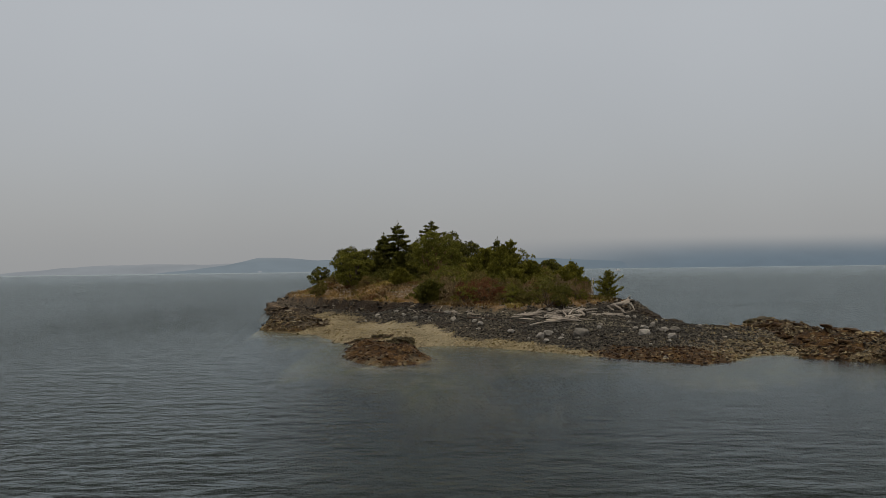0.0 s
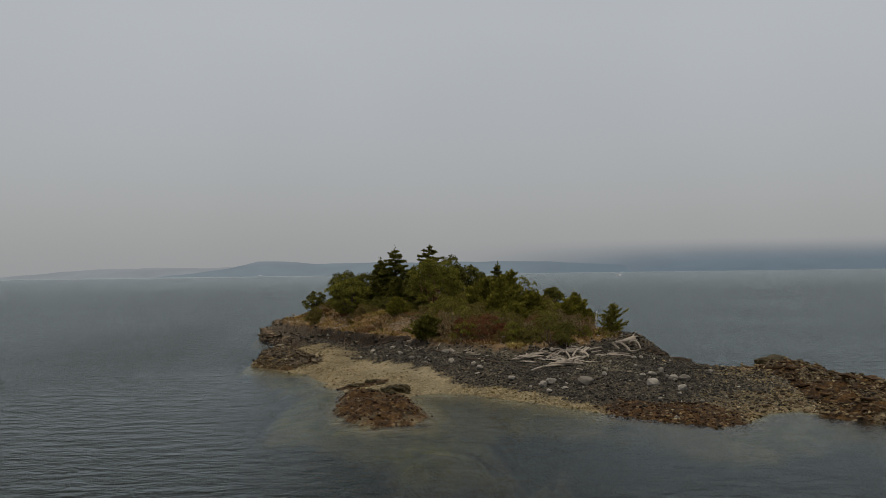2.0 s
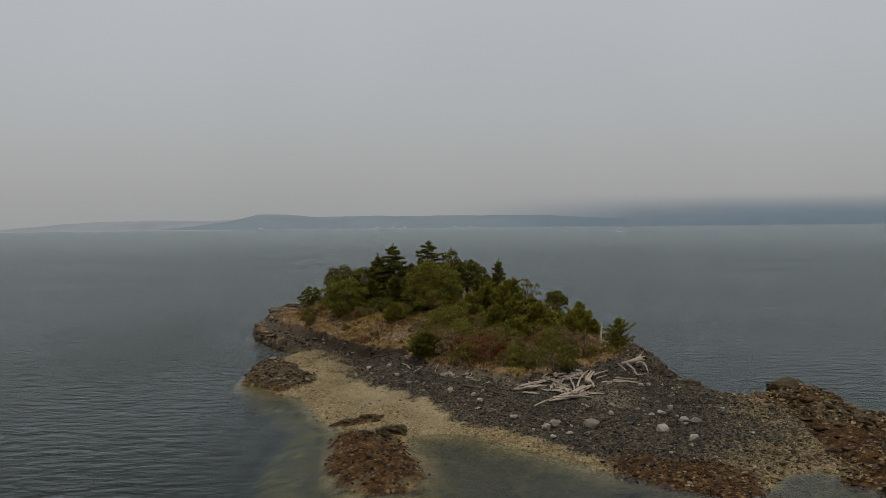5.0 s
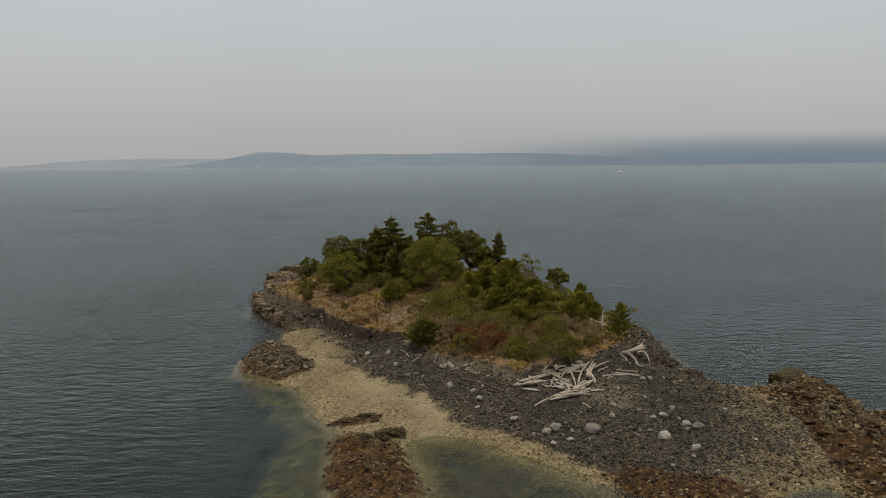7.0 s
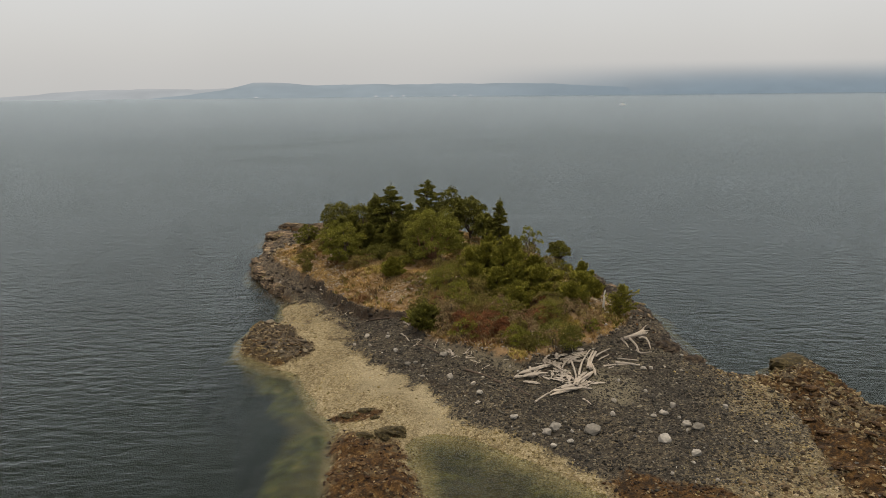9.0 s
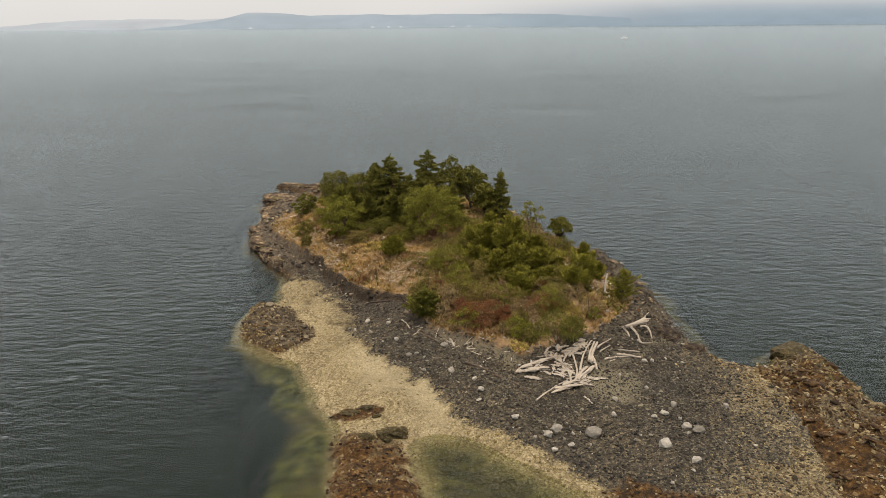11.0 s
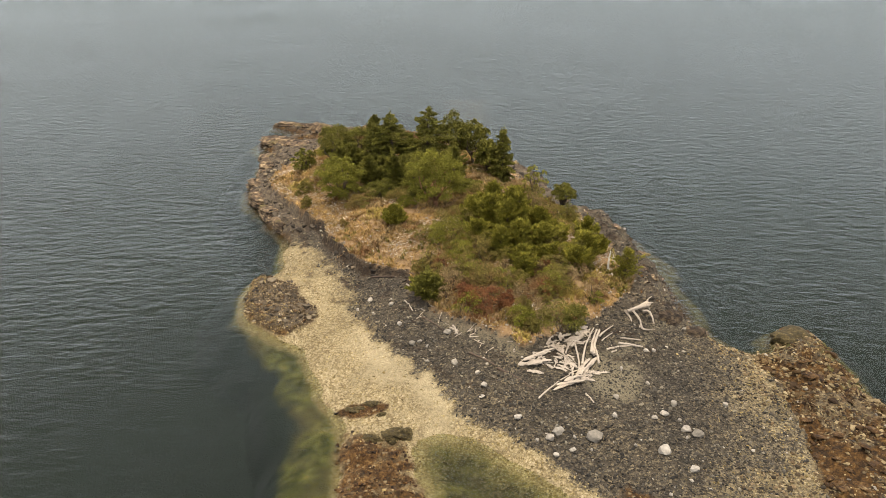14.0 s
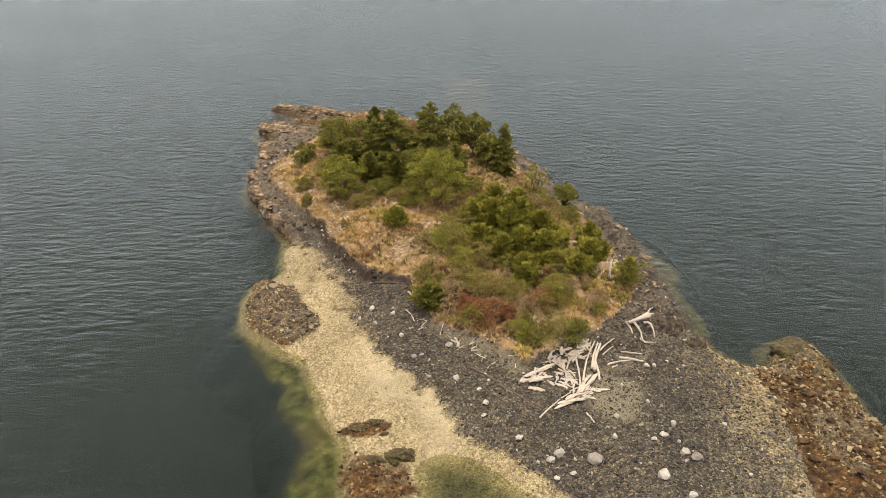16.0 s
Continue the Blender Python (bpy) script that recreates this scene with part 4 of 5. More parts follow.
RUBBLE = island_mat("broken_ledge_rock", (0.0, (0.022, 0.018, 0.014)), (0.5, (0.056, 0.045, 0.033)), (0.82, (0.112, 0.090, 0.062)), (1.0, (0.24, 0.195, 0.13)), grain=3)
BLEACHED = leaf_mat("bleached_stalks", (0.0, (0.30, 0.25, 0.18)), (1.0, (0.52, 0.46, 0.37)), through=0.1)
x, y, z, rng = scatter(34000, 14, (-28, 16, 78, 124), lambda o, x, y: (o["turf"] > 0.6) * ease(fbm(x, y, 4, 3, 83), -0.1, 0.5))
m = len(x)
lie = rng.normal(size=(m, 3)) * [1, 1, 0.15]
me = mesh_np("bleached_stalks", *sprays(np.stack([x, y, z + 0.12 + 0.1 * rng.uniform(size=m)], 1), rng, 0.55, 0.07, 0.0, lie * 3, 0.2), BLEACHED)
stuff("bleached_stalks", me, "bleached fallen stalks and twigs in the grass", "dead stalks")

# a rough twelve-cornered pebble
PHI = (1 + 5 ** 0.5) / 2
PEB_V = np.array([(-1, PHI, 0), (1, PHI, 0), (-1, -PHI, 0), (1, -PHI, 0), (0, -1, PHI), (0, 1, PHI), (0, -1, -PHI), (0, 1, -PHI),
                  (PHI, 0, -1), (PHI, 0, 1), (-PHI, 0, -1), (-PHI, 0, 1)]) / 1.9
PEB_F = np.array([(0, 11, 5), (0, 5, 1), (0, 1, 7), (0, 7, 10), (0, 10, 11), (1, 5, 9), (5, 11, 4), (11, 10, 2), (10, 7, 6), (7, 1, 8),
                  (3, 9, 4), (3, 4, 2), (3, 2, 6), (3, 6, 8), (3, 8, 9), (4, 9, 5), (2, 4, 11), (6, 2, 10), (8, 6, 7), (9, 8, 1)])


# a small chip of stone with six corners
CHIP = (np.array([(1, 0, 0), (0, 1, 0), (-1, 0, 0), (0, -1, 0), (0.2, 0.1, 0.9), (-0.1, 0, -0.9)]) * 1.1,
        np.array([(0, 1, 4), (1, 2, 4), (2, 3, 4), (3, 0, 4), (1, 0, 5), (2, 1, 5), (3, 2, 5), (0, 3, 5)]))


def stones(name, n, seed, box, keep, small, large, material, label, sink=0.25, flat=0.65, shape=None):
    x, y, z, rng = scatter(n, seed, box, keep)
    m = len(x)
    size = small + (large - small) * rng.uniform(size=m) ** 3
    corners, faces = shape or (PEB_V, PEB_F)
    v = corners[None] * (1 + 0.30 * rng.normal(size=(m, len(corners), 1)))
    v = v * np.stack([rng.uniform(0.8, 1.35, m), rng.uniform(0.7, 1.1, m), rng.uniform(0.75, 1.2, m) * flat], 1)[:, None] * size[:, None, None] * 0.5
    a, tip = rng.uniform(0, 6.283, m), rng.normal(size=m) * 0.35
    ct, st = np.cos(tip)[:, None], np.sin(tip)[:, None]
    v = np.stack([v[..., 0] * ct - v[..., 2] * st, v[..., 1], v[..., 0] * st + v[..., 2] * ct], -1)
    c, s = np.cos(a)[:, None], np.sin(a)[:, None]
    v = np.stack([v[..., 0] * c - v[..., 1] * s, v[..., 0] * s + v[..., 1] * c, v[..., 2]], -1)
    v += np.stack([x, y, z + size * (0.5 - sink) * flat], 1)[:, None]
    f = (faces[None] + len(corners) * np.arange(m)[:, None, None]).reshape(-1, 3)
    return stuff(name, mesh_np(name, v.reshape(-1, 3), f, material), label, "stones")


GRIT = island_mat("broken_brown_stone", (0.0, (0.022, 0.017, 0.011)), (0.5, (0.088, 0.060, 0.031)), (0.8, (0.170, 0.124, 0.070)), (1.0, (0.32, 0.262, 0.17)))
OCHRE = island_mat("ochre_barnacled_stone", (0.0, (0.045, 0.028, 0.010)), (0.5, (0.125, 0.088, 0.036)), (1.0, (0.27, 0.205, 0.095)))
CRUST = island_mat("barnacle_crusted_rock", (0.0, (0.018, 0.010, 0.005)), (0.40, (0.058, 0.033, 0.012)), (0.68, (0.120, 0.086, 0.042)), (1.0, (0.28, 0.225, 0.130)))
BEACH_BOX = (-26, 36, 50, 112)
gravelly = lambda o, x, y: (o["shore"] > 0.3) * (o["turf"] < 0.4) * ease(o["shell"], 0.8, 0.1) * (1 - o["weed"]) * (1 - 0.7 * o["rock"])
stones("dark_gravel", 120000, 21, BEACH_BOX, gravelly, 0.07, 0.16, COBBLE, "dark grey beach gravel", shape=CHIP)
stones("dark_cobbles", 34000, 31, BEACH_BOX, gravelly, 0.14, 0.32, COBBLE, "dark grey beach cobbles of mixed size", 0.32)
shelly = lambda o, x, y: (o["shore"] > -0.4) * o["shell"] * (1 - o["weed"]) * (o["turf"] < 0.3) * (0.45 + 0.55 * ease(x, -4, 4)) * (1 - 0.8 * o["hash"])
stones("shell_gravel", 120000, 22, BEACH_BOX, shelly, 0.05, 0.15, SHELL, "pale barnacle-crusted gravel along the waterline", shape=CHIP)
stones("shell_cobbles", 16000, 32, BEACH_BOX, shelly, 0.12, 0.26, SHELL, "pale barnacle-crusted cobbles along the waterline", 0.32)
stones("weedy_rocks", 60000, 23, (-26, 43, 49, 100), lambda o, x, y: (o["shore"] > -0.5) * np.maximum(o["weed"], 0.5 * o["rock"]) * (o["turf"] < 0.3) * (0.6 + 0.4 * ease(x, 5, 9)) * (x > -13) * (x < 22), 0.05, 0.30, WEEDROCK,
       "brown seaweed-covered rocks and broken stone")
stones("reef_rocks", 46000, 28, (22, 43, 49, 87), lambda o, x, y: (o["shore"] > -0.5) * np.maximum(o["weed"], 0.5 * o["rock"]) * (o["turf"] < 0.3) * (0.06 + 0.94 * ease(fbm(x, y, 2.4, 4, 61), 0.45, -0.1)), 0.07, 0.42, CRUST,
       "dark broken rocks of the reef under brown weed", 0.38, 0.5, CHIP)
stones("tan_rocks", 5000, 33, (12, 27, 54, 84), lambda o, x, y: (o["shore"] > 0.1) * ease(o["shell"], 0.25, 0.7) * (1 - o["weed"]), 0.16, 0.45, GRIT,
       "tan barnacled rocks between the gravel and the reef", 0.36, 0.55)
stones("reef_boulders", 7000, 34, (22, 43, 49, 87), lambda o, x, y: (o["shore"] > -0.2) * ease(o["weed"], 0.2, 0.6) * (0.15 + 0.85 * ease(fbm(x, y, 3.4, 3, 65), -0.1, 0.3)) * ease(y, 58, 70), 0.25, 0.8, CRUST,
       "weed-stained tan rocks heaped along the reef", 0.40, 0.5)
stones("islet_rubble", 13000, 27, (-26, -14, 82, 98), lambda o, x, y: (o["shore"] > -0.3) * np.maximum(o["rock"], o["weed"]) * (o["turf"] < 0.3) * (0.15 + 0.85 * ease(o["shore"] - 0.8 * fbm(x, y, 2, 3, 7), 0.8, 2.4)), 0.07, 0.30, GRIT,
       "brown and grey broken stone heaped on the low rock")
stones("islet_barnacles", 16000, 29, (-26, -14, 82, 98), lambda o, x, y: (o["shore"] > -0.4) * np.maximum(o["rock"], o["weed"]) * (o["turf"] < 0.3) * ease(o["shore"] - 0.8 * fbm(x, y, 2, 3, 7), 2.6, 0.8), 0.06, 0.24, OCHRE,
       "ochre barnacled stones round the rock's foot")
stones("cliff_rubble", 30000, 24, (-39, 24, 84, 167), lambda o, x, y: (o["shore"] > -0.2) * o["rock"] * (o["turf"] < 0.4) * 0.5, 0.15, 0.8, RUBBLE,
       "dark broken rock along the island's edge", 0.35, 0.5)
stones("turf_stones", 16000, 25, (-28, 18, 76, 125), lambda o, x, y: (o["turf"] > 0.3) * (0.08 + 0.9 * ease(-o["bank"], -2.5, 0.2) * ease(x, -6, 0) + 0.25 * ease(-x, -2, 8) * ease(fbm(x, y, 5, 3, 91), 0, 0.5)), 0.10, 0.4, PALE,
       "pale stones lying in the dry turf", 0.3)
stones("pale_pebbles", 7000, 26, BEACH_BOX, lambda o, x, y: (o["shore"] > 0.6) * (o["turf"] < 0.4) * (1 - o["shell"]) * 0.11, 0.14, 0.42, PALE,
       "scattered pale stones on the dark gravel")


# ---- rock slabs along the cliffs ----
def ledge_mat(name, tone, lichen):
    """Bedded shore rock: broken tones, thin dark beds and patches of lichen."""
    k = Mat(name, 0.92, 0.2)
    n, f = k.noise(1.3, 7, 0.72), k.noise(7, 5, 0.65)
    beds = k.noise(1.0, 4, 0.6, (0.5, 0.5, 7.0))
    c = k.ramp(n, *((p, tuple(tone * v for v in rgb)) for p, rgb in ((0.3, (0.024, 0.018, 0.014)), (0.45, (0.062, 0.044, 0.030)), (0.55, (0.125, 0.088, 0.053)), (0.68, (0.30, 0.23, 0.14)))))
    c = k.mix(1.0, c, k.ramp(beds, (0.38, 0.42), (0.6, 1.35)), "MULTIPLY")
    c = k.mix(k.ramp(k.noise(0.45, 5), (0.56, 0.0), (0.68, lichen)), c, (0.155, 0.130, 0.042))
    c = k.mix(1.0, c, k.ramp(k.geo.outputs["Random Per Island"], (0.0, 0.65), (1.0, 1.3)), "MULTIPLY")
    k.colour(k.mix(1.0, c, k.ramp(f, (0.3, 0.6), (0.7, 1.35)), "MULTIPLY"))
    k.bump(k.math("ADD", n, k.math("MULTIPLY", f, 0.4)), 0.9, 0.25)
    return k.m


LEDGE = ledge_mat("lichened_ledge_rock", 1.15, 0.6)
DARKROCK = ledge_mat("dark_shore_rock", 0.45, 0.0)


def hull_rock(name, length, width, thick, rng, material, corners=20, chamfer=0.06):
    """An angular rock: the hull of random places in a rounded block, its edges worn."""
    bm = bmesh.new()
    for _ in range(corners):
        v = rng.normal(size=3)
        v /= np.abs(v).max() ** 0.55 * np.linalg.norm(v) ** 0.45
        v *= rng.uniform(0.8, 1.0)
        bm.verts.new((v[0] * length / 2, v[1] * width / 2, v[2] * thick / 2))
    out = bmesh.ops.convex_hull(bm, input=bm.verts[:])
    bmesh.ops.delete(bm, geom=[g for g in set(out["geom_interior"] + out["geom_unused"]) if isinstance(g, bmesh.types.BMVert)], context="VERTS")
    bmesh.ops.bevel(bm, geom=bm.edges[:], offset=chamfer * min(width, thick), segments=1, affect="EDGES", clamp_overlap=True)
    bmesh.ops.recalc_face_normals(bm, faces=bm.faces)
    me = bpy.data.meshes.new(name)
    bm.to_mesh(me)
    bm.free()
    me.materials.append(material)
    return me


def ledge_rock(x, y, length, width, thick, turn, seed, lift=0.0):
    rng = np.random.default_rng(seed)
    ob = new("ledge_rock", hull_rock("ledge_rock", length, width, thick, rng, LEDGE))
    ob.matrix_world = pose(x, y, ground_z(x, y) + thick * 0.10 + lift, rng.normal() * 6, rng.normal() * 6, turn)
    return tagged(ob, "angular weathered rock ledge on the island's edge", "rock", "ledge rocks")


rng = np.random.default_rng(88)
COAST = np.array(SHORE_EAST[12:] + SHORE_NORTH, float)
SEG = np.diff(COAST, axis=0)
LEN = np.concatenate([[0], np.cumsum(np.linalg.norm(SEG, axis=1))])
at, count = 1.0, 0
while at < LEN[-1] - 1:
    k = min(int(np.searchsorted(LEN, at)) - 1, len(SEG) - 1)
    w = SEG[k] / np.linalg.norm(SEG[k])
    for inset in (0.5, 2.0):
        p = COAST[k] + w * (at - LEN[k]) + np.array([-w[1], w[0]]) * (inset + rng.uniform(-0.2, 0.6))
        o = terrain(p[:1], p[1:])
        if o["turf"][0] < 0.5 and o["shore"][0] > 0.1 and not (p[0] < -18 and p[1] > 106) and rng.uniform() < (0.85 if inset < 1 else 0.6):
            small = 0.6 if p[0] > 0 else 1.0
            ledge_rock(p[0], p[1], small * rng.uniform(1.0, 4.2), small * rng.uniform(0.7, 1.7), small * rng.uniform(0.3, 0.8), math.degrees(math.atan2(w[1], w[0])) + rng.normal() * 25, 900 + count)
            count += 1
    at += rng.uniform(1.6, 3.6)
# craggy bedded rock masses along the western side and the far tip
def crag(x, y, length, width, height, turn, seed, material=LEDGE, label="weathered brown rock mass in stepped beds above the water"):
    """A weathered rock mass: stepped beds, undercut sides and a broken top."""
    rng = np.random.default_rng(seed)
    bm = bmesh.new()
    bmesh.ops.create_icosphere(bm, subdivisions=5, radius=1.0)
    v = np.array([p.co for p in bm.verts])
    v = np.sign(v) * np.abs(v) ** 0.72
    half = np.array([length / 2, width / 2, height / 2])
    v = v * half
    n = fbm(v[:, 0] + 0.6 * v[:, 2] + seed * 3.1, v[:, 1] - 0.4 * v[:, 2], 2.2, 5, seed, 0.62)
    bed = np.floor((v[:, 2] + 0.18 * n) / 0.34).astype(int)
    step = rng.uniform(0.80, 1.14, 64)[bed % 64]
    v[:, :2] *= (step * (1 + 0.30 * n))[:, None] + 0.10 * fbm(v[:, 0] * 2, v[:, 1] * 2 + v[:, 2] * 3, 1.1, 3, seed + 9)[:, None]
    v[:, 2] += 0.24 * fbm(v[:, 0], v[:, 1], 1.7, 4, seed + 5, 0.6) * (v[:, 2] > 0)
    for p, q in zip(bm.verts, v):
        p.co = q
    me = bpy.data.meshes.new("crag")
    bm.to_mesh(me)
    bm.free()
    me.materials.append(material)
    ob = new("crag", me)
    ob.matrix_world = pose(x, y, 0.30 * height - 0.25, rng.normal() * 3, rng.normal() * 3, turn)
    return tagged(ob, label, "rock", "shore crags")


for i, (x, y, l, w, h, turn) in enumerate(((-33.0, 160.6, 8.5, 2.4, 1.4, -18), (-27.0, 158.6, 8.5, 2.8, 1.6, -20), (-21.6, 156.2, 7.5, 2.6, 1.5, -22), (-33.2, 148.2, 7.0, 4.4, 2.0, -30),
                                           (-28.4, 145.2, 6.5, 4.2, 2.2, -28), (-31.4, 136.6, 7.6, 4.0, 2.3, -72), (-29.4, 139.8, 4.5, 3.4, 2.2, 10), (-30.6, 125.0, 5.6, 3.0, 2.2, -52),
                                           (-29.6, 119.8, 6.0, 2.2, 2.1, -62), (-27.0, 114.6, 6.5, 2.0, 2.0, -60), (-24.6, 110.2, 5.4, 1.7, 1.8, -58), (-31.2, 130.4, 4.6, 2.0, 1.8, -80))):
    crag(x, y, l, w, h, turn, 1200 + i)


for i, (x, y, l, w, h, turn) in enumerate(((18.2, 87.6, 7.0, 3.2, 2.9, 95), (19.5, 84.9, 4.6, 2.4, 2.2, 62), (21.2, 82.6, 3.6, 2.0, 1.5, 45), (18.6, 94.0, 6.0, 2.6, 2.8, 92))):
    crag(x, y, l, w, h, turn, 1400 + i, DARKROCK, "dark broken rock ridge above the eastern shore")


# ---- boulders ----
def boulder(x, y, size, seed):
    rng = np.random.default_rng(seed)
    size *= 0.95
    ob = new("boulder", hull_rock("boulder", size * rng.uniform(0.95, 1.25), size * rng.uniform(0.8, 1.0), size * rng.uniform(0.6, 0.85), rng, PALE, 34, 0.10))
    ob.matrix_world = pose(x, y, ground_z(x, y) + 0.20 * size, rng.normal() * 8, rng.normal() * 8, rng.uniform(0, 360))
    word = "large pale" if size > 0.9 else "pale"
    return tagged(ob, word + " granite boulder half sunk in dark beach gravel", "boulder", "beach boulders")


def reef_mat():
    k = Mat("weed_and_barnacle_rock", 0.85, 0.3)
    n, f = k.noise(1.6, 7, 0.75), k.noise(8, 5, 0.65)
    c = k.ramp(n, (0.3, (0.012, 0.006, 0.002)), (0.47, (0.040, 0.019, 0.005)), (0.58, (0.090, 0.048, 0.015)), (0.70, (0.23, 0.18, 0.10)))
    k.colour(k.mix(1.0, c, k.ramp(f, (0.3, 0.6), (0.7, 1.35)), "MULTIPLY"))
    k.bump(k.math("ADD", n, k.math("MULTIPLY", f, 0.4)), 0.9, 0.2)
    return k.m


REEF_ROCK = reef_mat()


def weed_mat():
    """Wet olive-brown weed over stone, with bare tan barnacles between."""
    k = Mat("olive_brown_weed", 0.75, 0.3)
    n, f = k.noise(2.6, 7, 0.75), k.noise(9, 5, 0.7)
    c = k.ramp(n, (0.32, (0.014, 0.010, 0.003)), (0.5, (0.046, 0.034, 0.010)), (0.6, (0.085, 0.062, 0.022)), (0.72, (0.20, 0.155, 0.080)))
    k.colour(k.mix(1.0, c, k.ramp(f, (0.3, 0.55), (0.7, 1.4)), "MULTIPLY"))
    k.bump(k.math("ADD", n, k.math("MULTIPLY", f, 0.6)), 1.0, 0.2)
    return k.m


WEED_DARK = weed_mat()
rng = np.random.default_rng(41)
made = 0
while made < 150:
    spot = made % 5
    if spot < 3:
        x, y = rng.uniform(25, 37), rng.uniform(55, 85)
    elif spot == 3:
        x, y = rng.uniform(-10, -3), rng.uniform(54, 71)
    else:
        x, y = rng.uniform(-25, -15), rng.uniform(83, 96)
    o = terrain(np.array([x]), np.array([y]))
    if o["shore"][0] < 0.15 or max(o["weed"][0], o["rock"][0]) < 0.55:
        continue
    size = rng.uniform(0.5, 1.25) * (1.0 if spot < 3 else 0.5 if spot > 3 else 0.4)
    ob = new("weedy_rock", hull_rock("weedy_rock", size * rng.uniform(1.0, 1.5), size * rng.uniform(0.6, 1.0), size * rng.uniform(0.22, 0.42), rng, REEF_ROCK, 18, 0.08))
    ob.matrix_world = pose(x, y, o["z"][0] + 0.06 * size, rng.normal() * 8, rng.normal() * 8, rng.uniform(0, 360))
    tagged(ob, "low rock crusted with brown seaweed and barnacles", "rock", "weedy rocks")
    made += 1

crag(30.3, 82.4, 3.7, 2.7, 1.7, 30, 1450, WEED_DARK, "dark rock at the reef's end, crusted with olive weed")


def weed_clump(x, y, length, width, height, turn, seed):
    """A low, lumpy rock hidden under wet weed."""
    bm = bmesh.new()
    bmesh.ops.create_icosphere(bm, subdivisions=4, radius=1.0)
    v = np.array([p.co for p in bm.verts])
    f = 1 + 0.5 * fbm(v[:, 0] + 0.7 * v[:, 2] + seed, v[:, 1] - 0.5 * v[:, 2], 0.5, 5, seed, 0.6)
    v = np.sign(v) * np.abs(v) ** 0.85 * f[:, None] * [length / 2, width / 2, height / 2]
    for p, q in zip(bm.verts, v):
        p.co = q
    me = bpy.data.meshes.new("weedy_boulder")
    bm.to_mesh(me)
    bm.free()
    me.materials.append(WEED_DARK)
    ob = new("weedy_boulder", me)
    ob.matrix_world = pose(x, y, ground_z(x, y) + 0.02, 2, -3, turn)
    return tagged(ob, "low boulder draped in dark olive seaweed on the beach", "rock", "weed boulders")


for x, y, l, w, h, turn, seed in ((-8.1, 66.8, 2.0, 0.8, 0.5, 12, 3), (-5.9, 67.2, 2.1, 1.4, 0.8, 25, 4), (-9.6, 70.7, 1.6, 0.8, 0.35, 10, 5), (-8.3, 71.1, 1.1, 0.6, 0.28, -10, 6),
                                  (-7.3, 69.6, 0.7, 0.4, 0.3, 10, 7)):
    weed_clump(x, y, l, w, h, turn, seed)

BOULDERS = [(9.3, 66.4, 1.3), (6.6, 67.1, 0.85), (5.9, 66.5, 0.75), (-1.5, 75.8, 0.75), (1.0, 72.6, 0.7), (3.6, 68.8, 0.65), (11.7, 71.1, 0.6),
            (11.2, 68.7, 0.55), (0.5, 74.2, 0.45), (-5.4, 79.0, 0.65), (-6.8, 82.3, 0.6), (-2.2, 80.2, 0.7), (-3.9, 76.1, 0.45), (6.2, 64.8, 0.5),
            (15.2, 69.1, 0.7), (16.2, 70.3, 0.65), (16.4, 67.2, 0.85), (17.1, 66.6, 0.95), (14.2, 64.7, 1.05), (15.9, 62.8, 0.8), (20.4, 70.4, 0.55),
            (15.6, 78.0, 0.5), (16.3, 78.0, 0.45), (-10.2, 87.7, 0.65), (-7.9, 85.9, 0.6), (-4.7, 79.2, 0.5), (-9.6, 85.0, 0.5), (14.3, 68.6, 0.5),
            (14.7, 73.0, 0.4), (16.2, 68.4, 0.4)]
for i, (x, y, s) in enumerate(BOULDERS):
    boulder(x, y, s, 500 + i)


# ---- driftwood ----
def log_mesh(name, length, r0, r1, rng, material, bend=0.04, worn=0.07):
    t = np.linspace(-0.5, 0.5, 9)
    p = np.stack([t * length, bend * length * np.cos(t * 3) + rng.normal(size=9) * 0.015, rng.normal(size=9) * 0.012], 1)
    pieces = [tube(p, (r0 + (r1 - r0) * (t + 0.5)) * (1 + worn * rng.normal(size=9)) * (1 - 0.6 * (worn > 0.1) * np.abs(2 * t) ** 6), 9, rng, worn)]
    for _ in range(rng.integers(1, 4)):
        k, a = rng.uniform(-0.35, 0.4), rng.uniform(0, 6.28)
        c = np.array([k * length, bend * length * math.cos(k * 3), 0])
        pieces.append(tube(np.stack([c, c + np.array([0.12, math.cos(a) * r0 * 1.9, math.sin(a) * r0 * 1.9])]), [r0 * 0.3, r0 * 0.16], 5))
    return mesh_np(name, *joined(pieces), material, False)


def drift_log(a, b, r, seed, lift=0.0, rise=0.0, material=DRIFT, label="bleached driftwood log lying on the beach crest", name="driftwood_log", group="driftwood logs", wide=1.0):
    rng = np.random.default_rng(seed)
    r *= 0.85
    a, b = Vector((*a, ground_z(*a) + r * 0.8 + lift)), Vector((*b, ground_z(*b) + r * 0.8 + lift + rise))
    me = log_mesh(name, (b - a).length, r, r * rng.uniform(0.5, 0.8) * (1.3 if wide > 1.2 else 1), rng, material, worn=0.2 if wide > 1.2 else 0.07)
    me.transform(Matrix.Diagonal((1, wide, 1 / wide, 1)))
    ob = new(name, me)
    ob.matrix_world = Matrix.Translation((a + b) / 2) @ (b - a).to_track_quat("X", "Z").to_matrix().to_4x4()
    return tagged(ob, label, "driftwood", group)


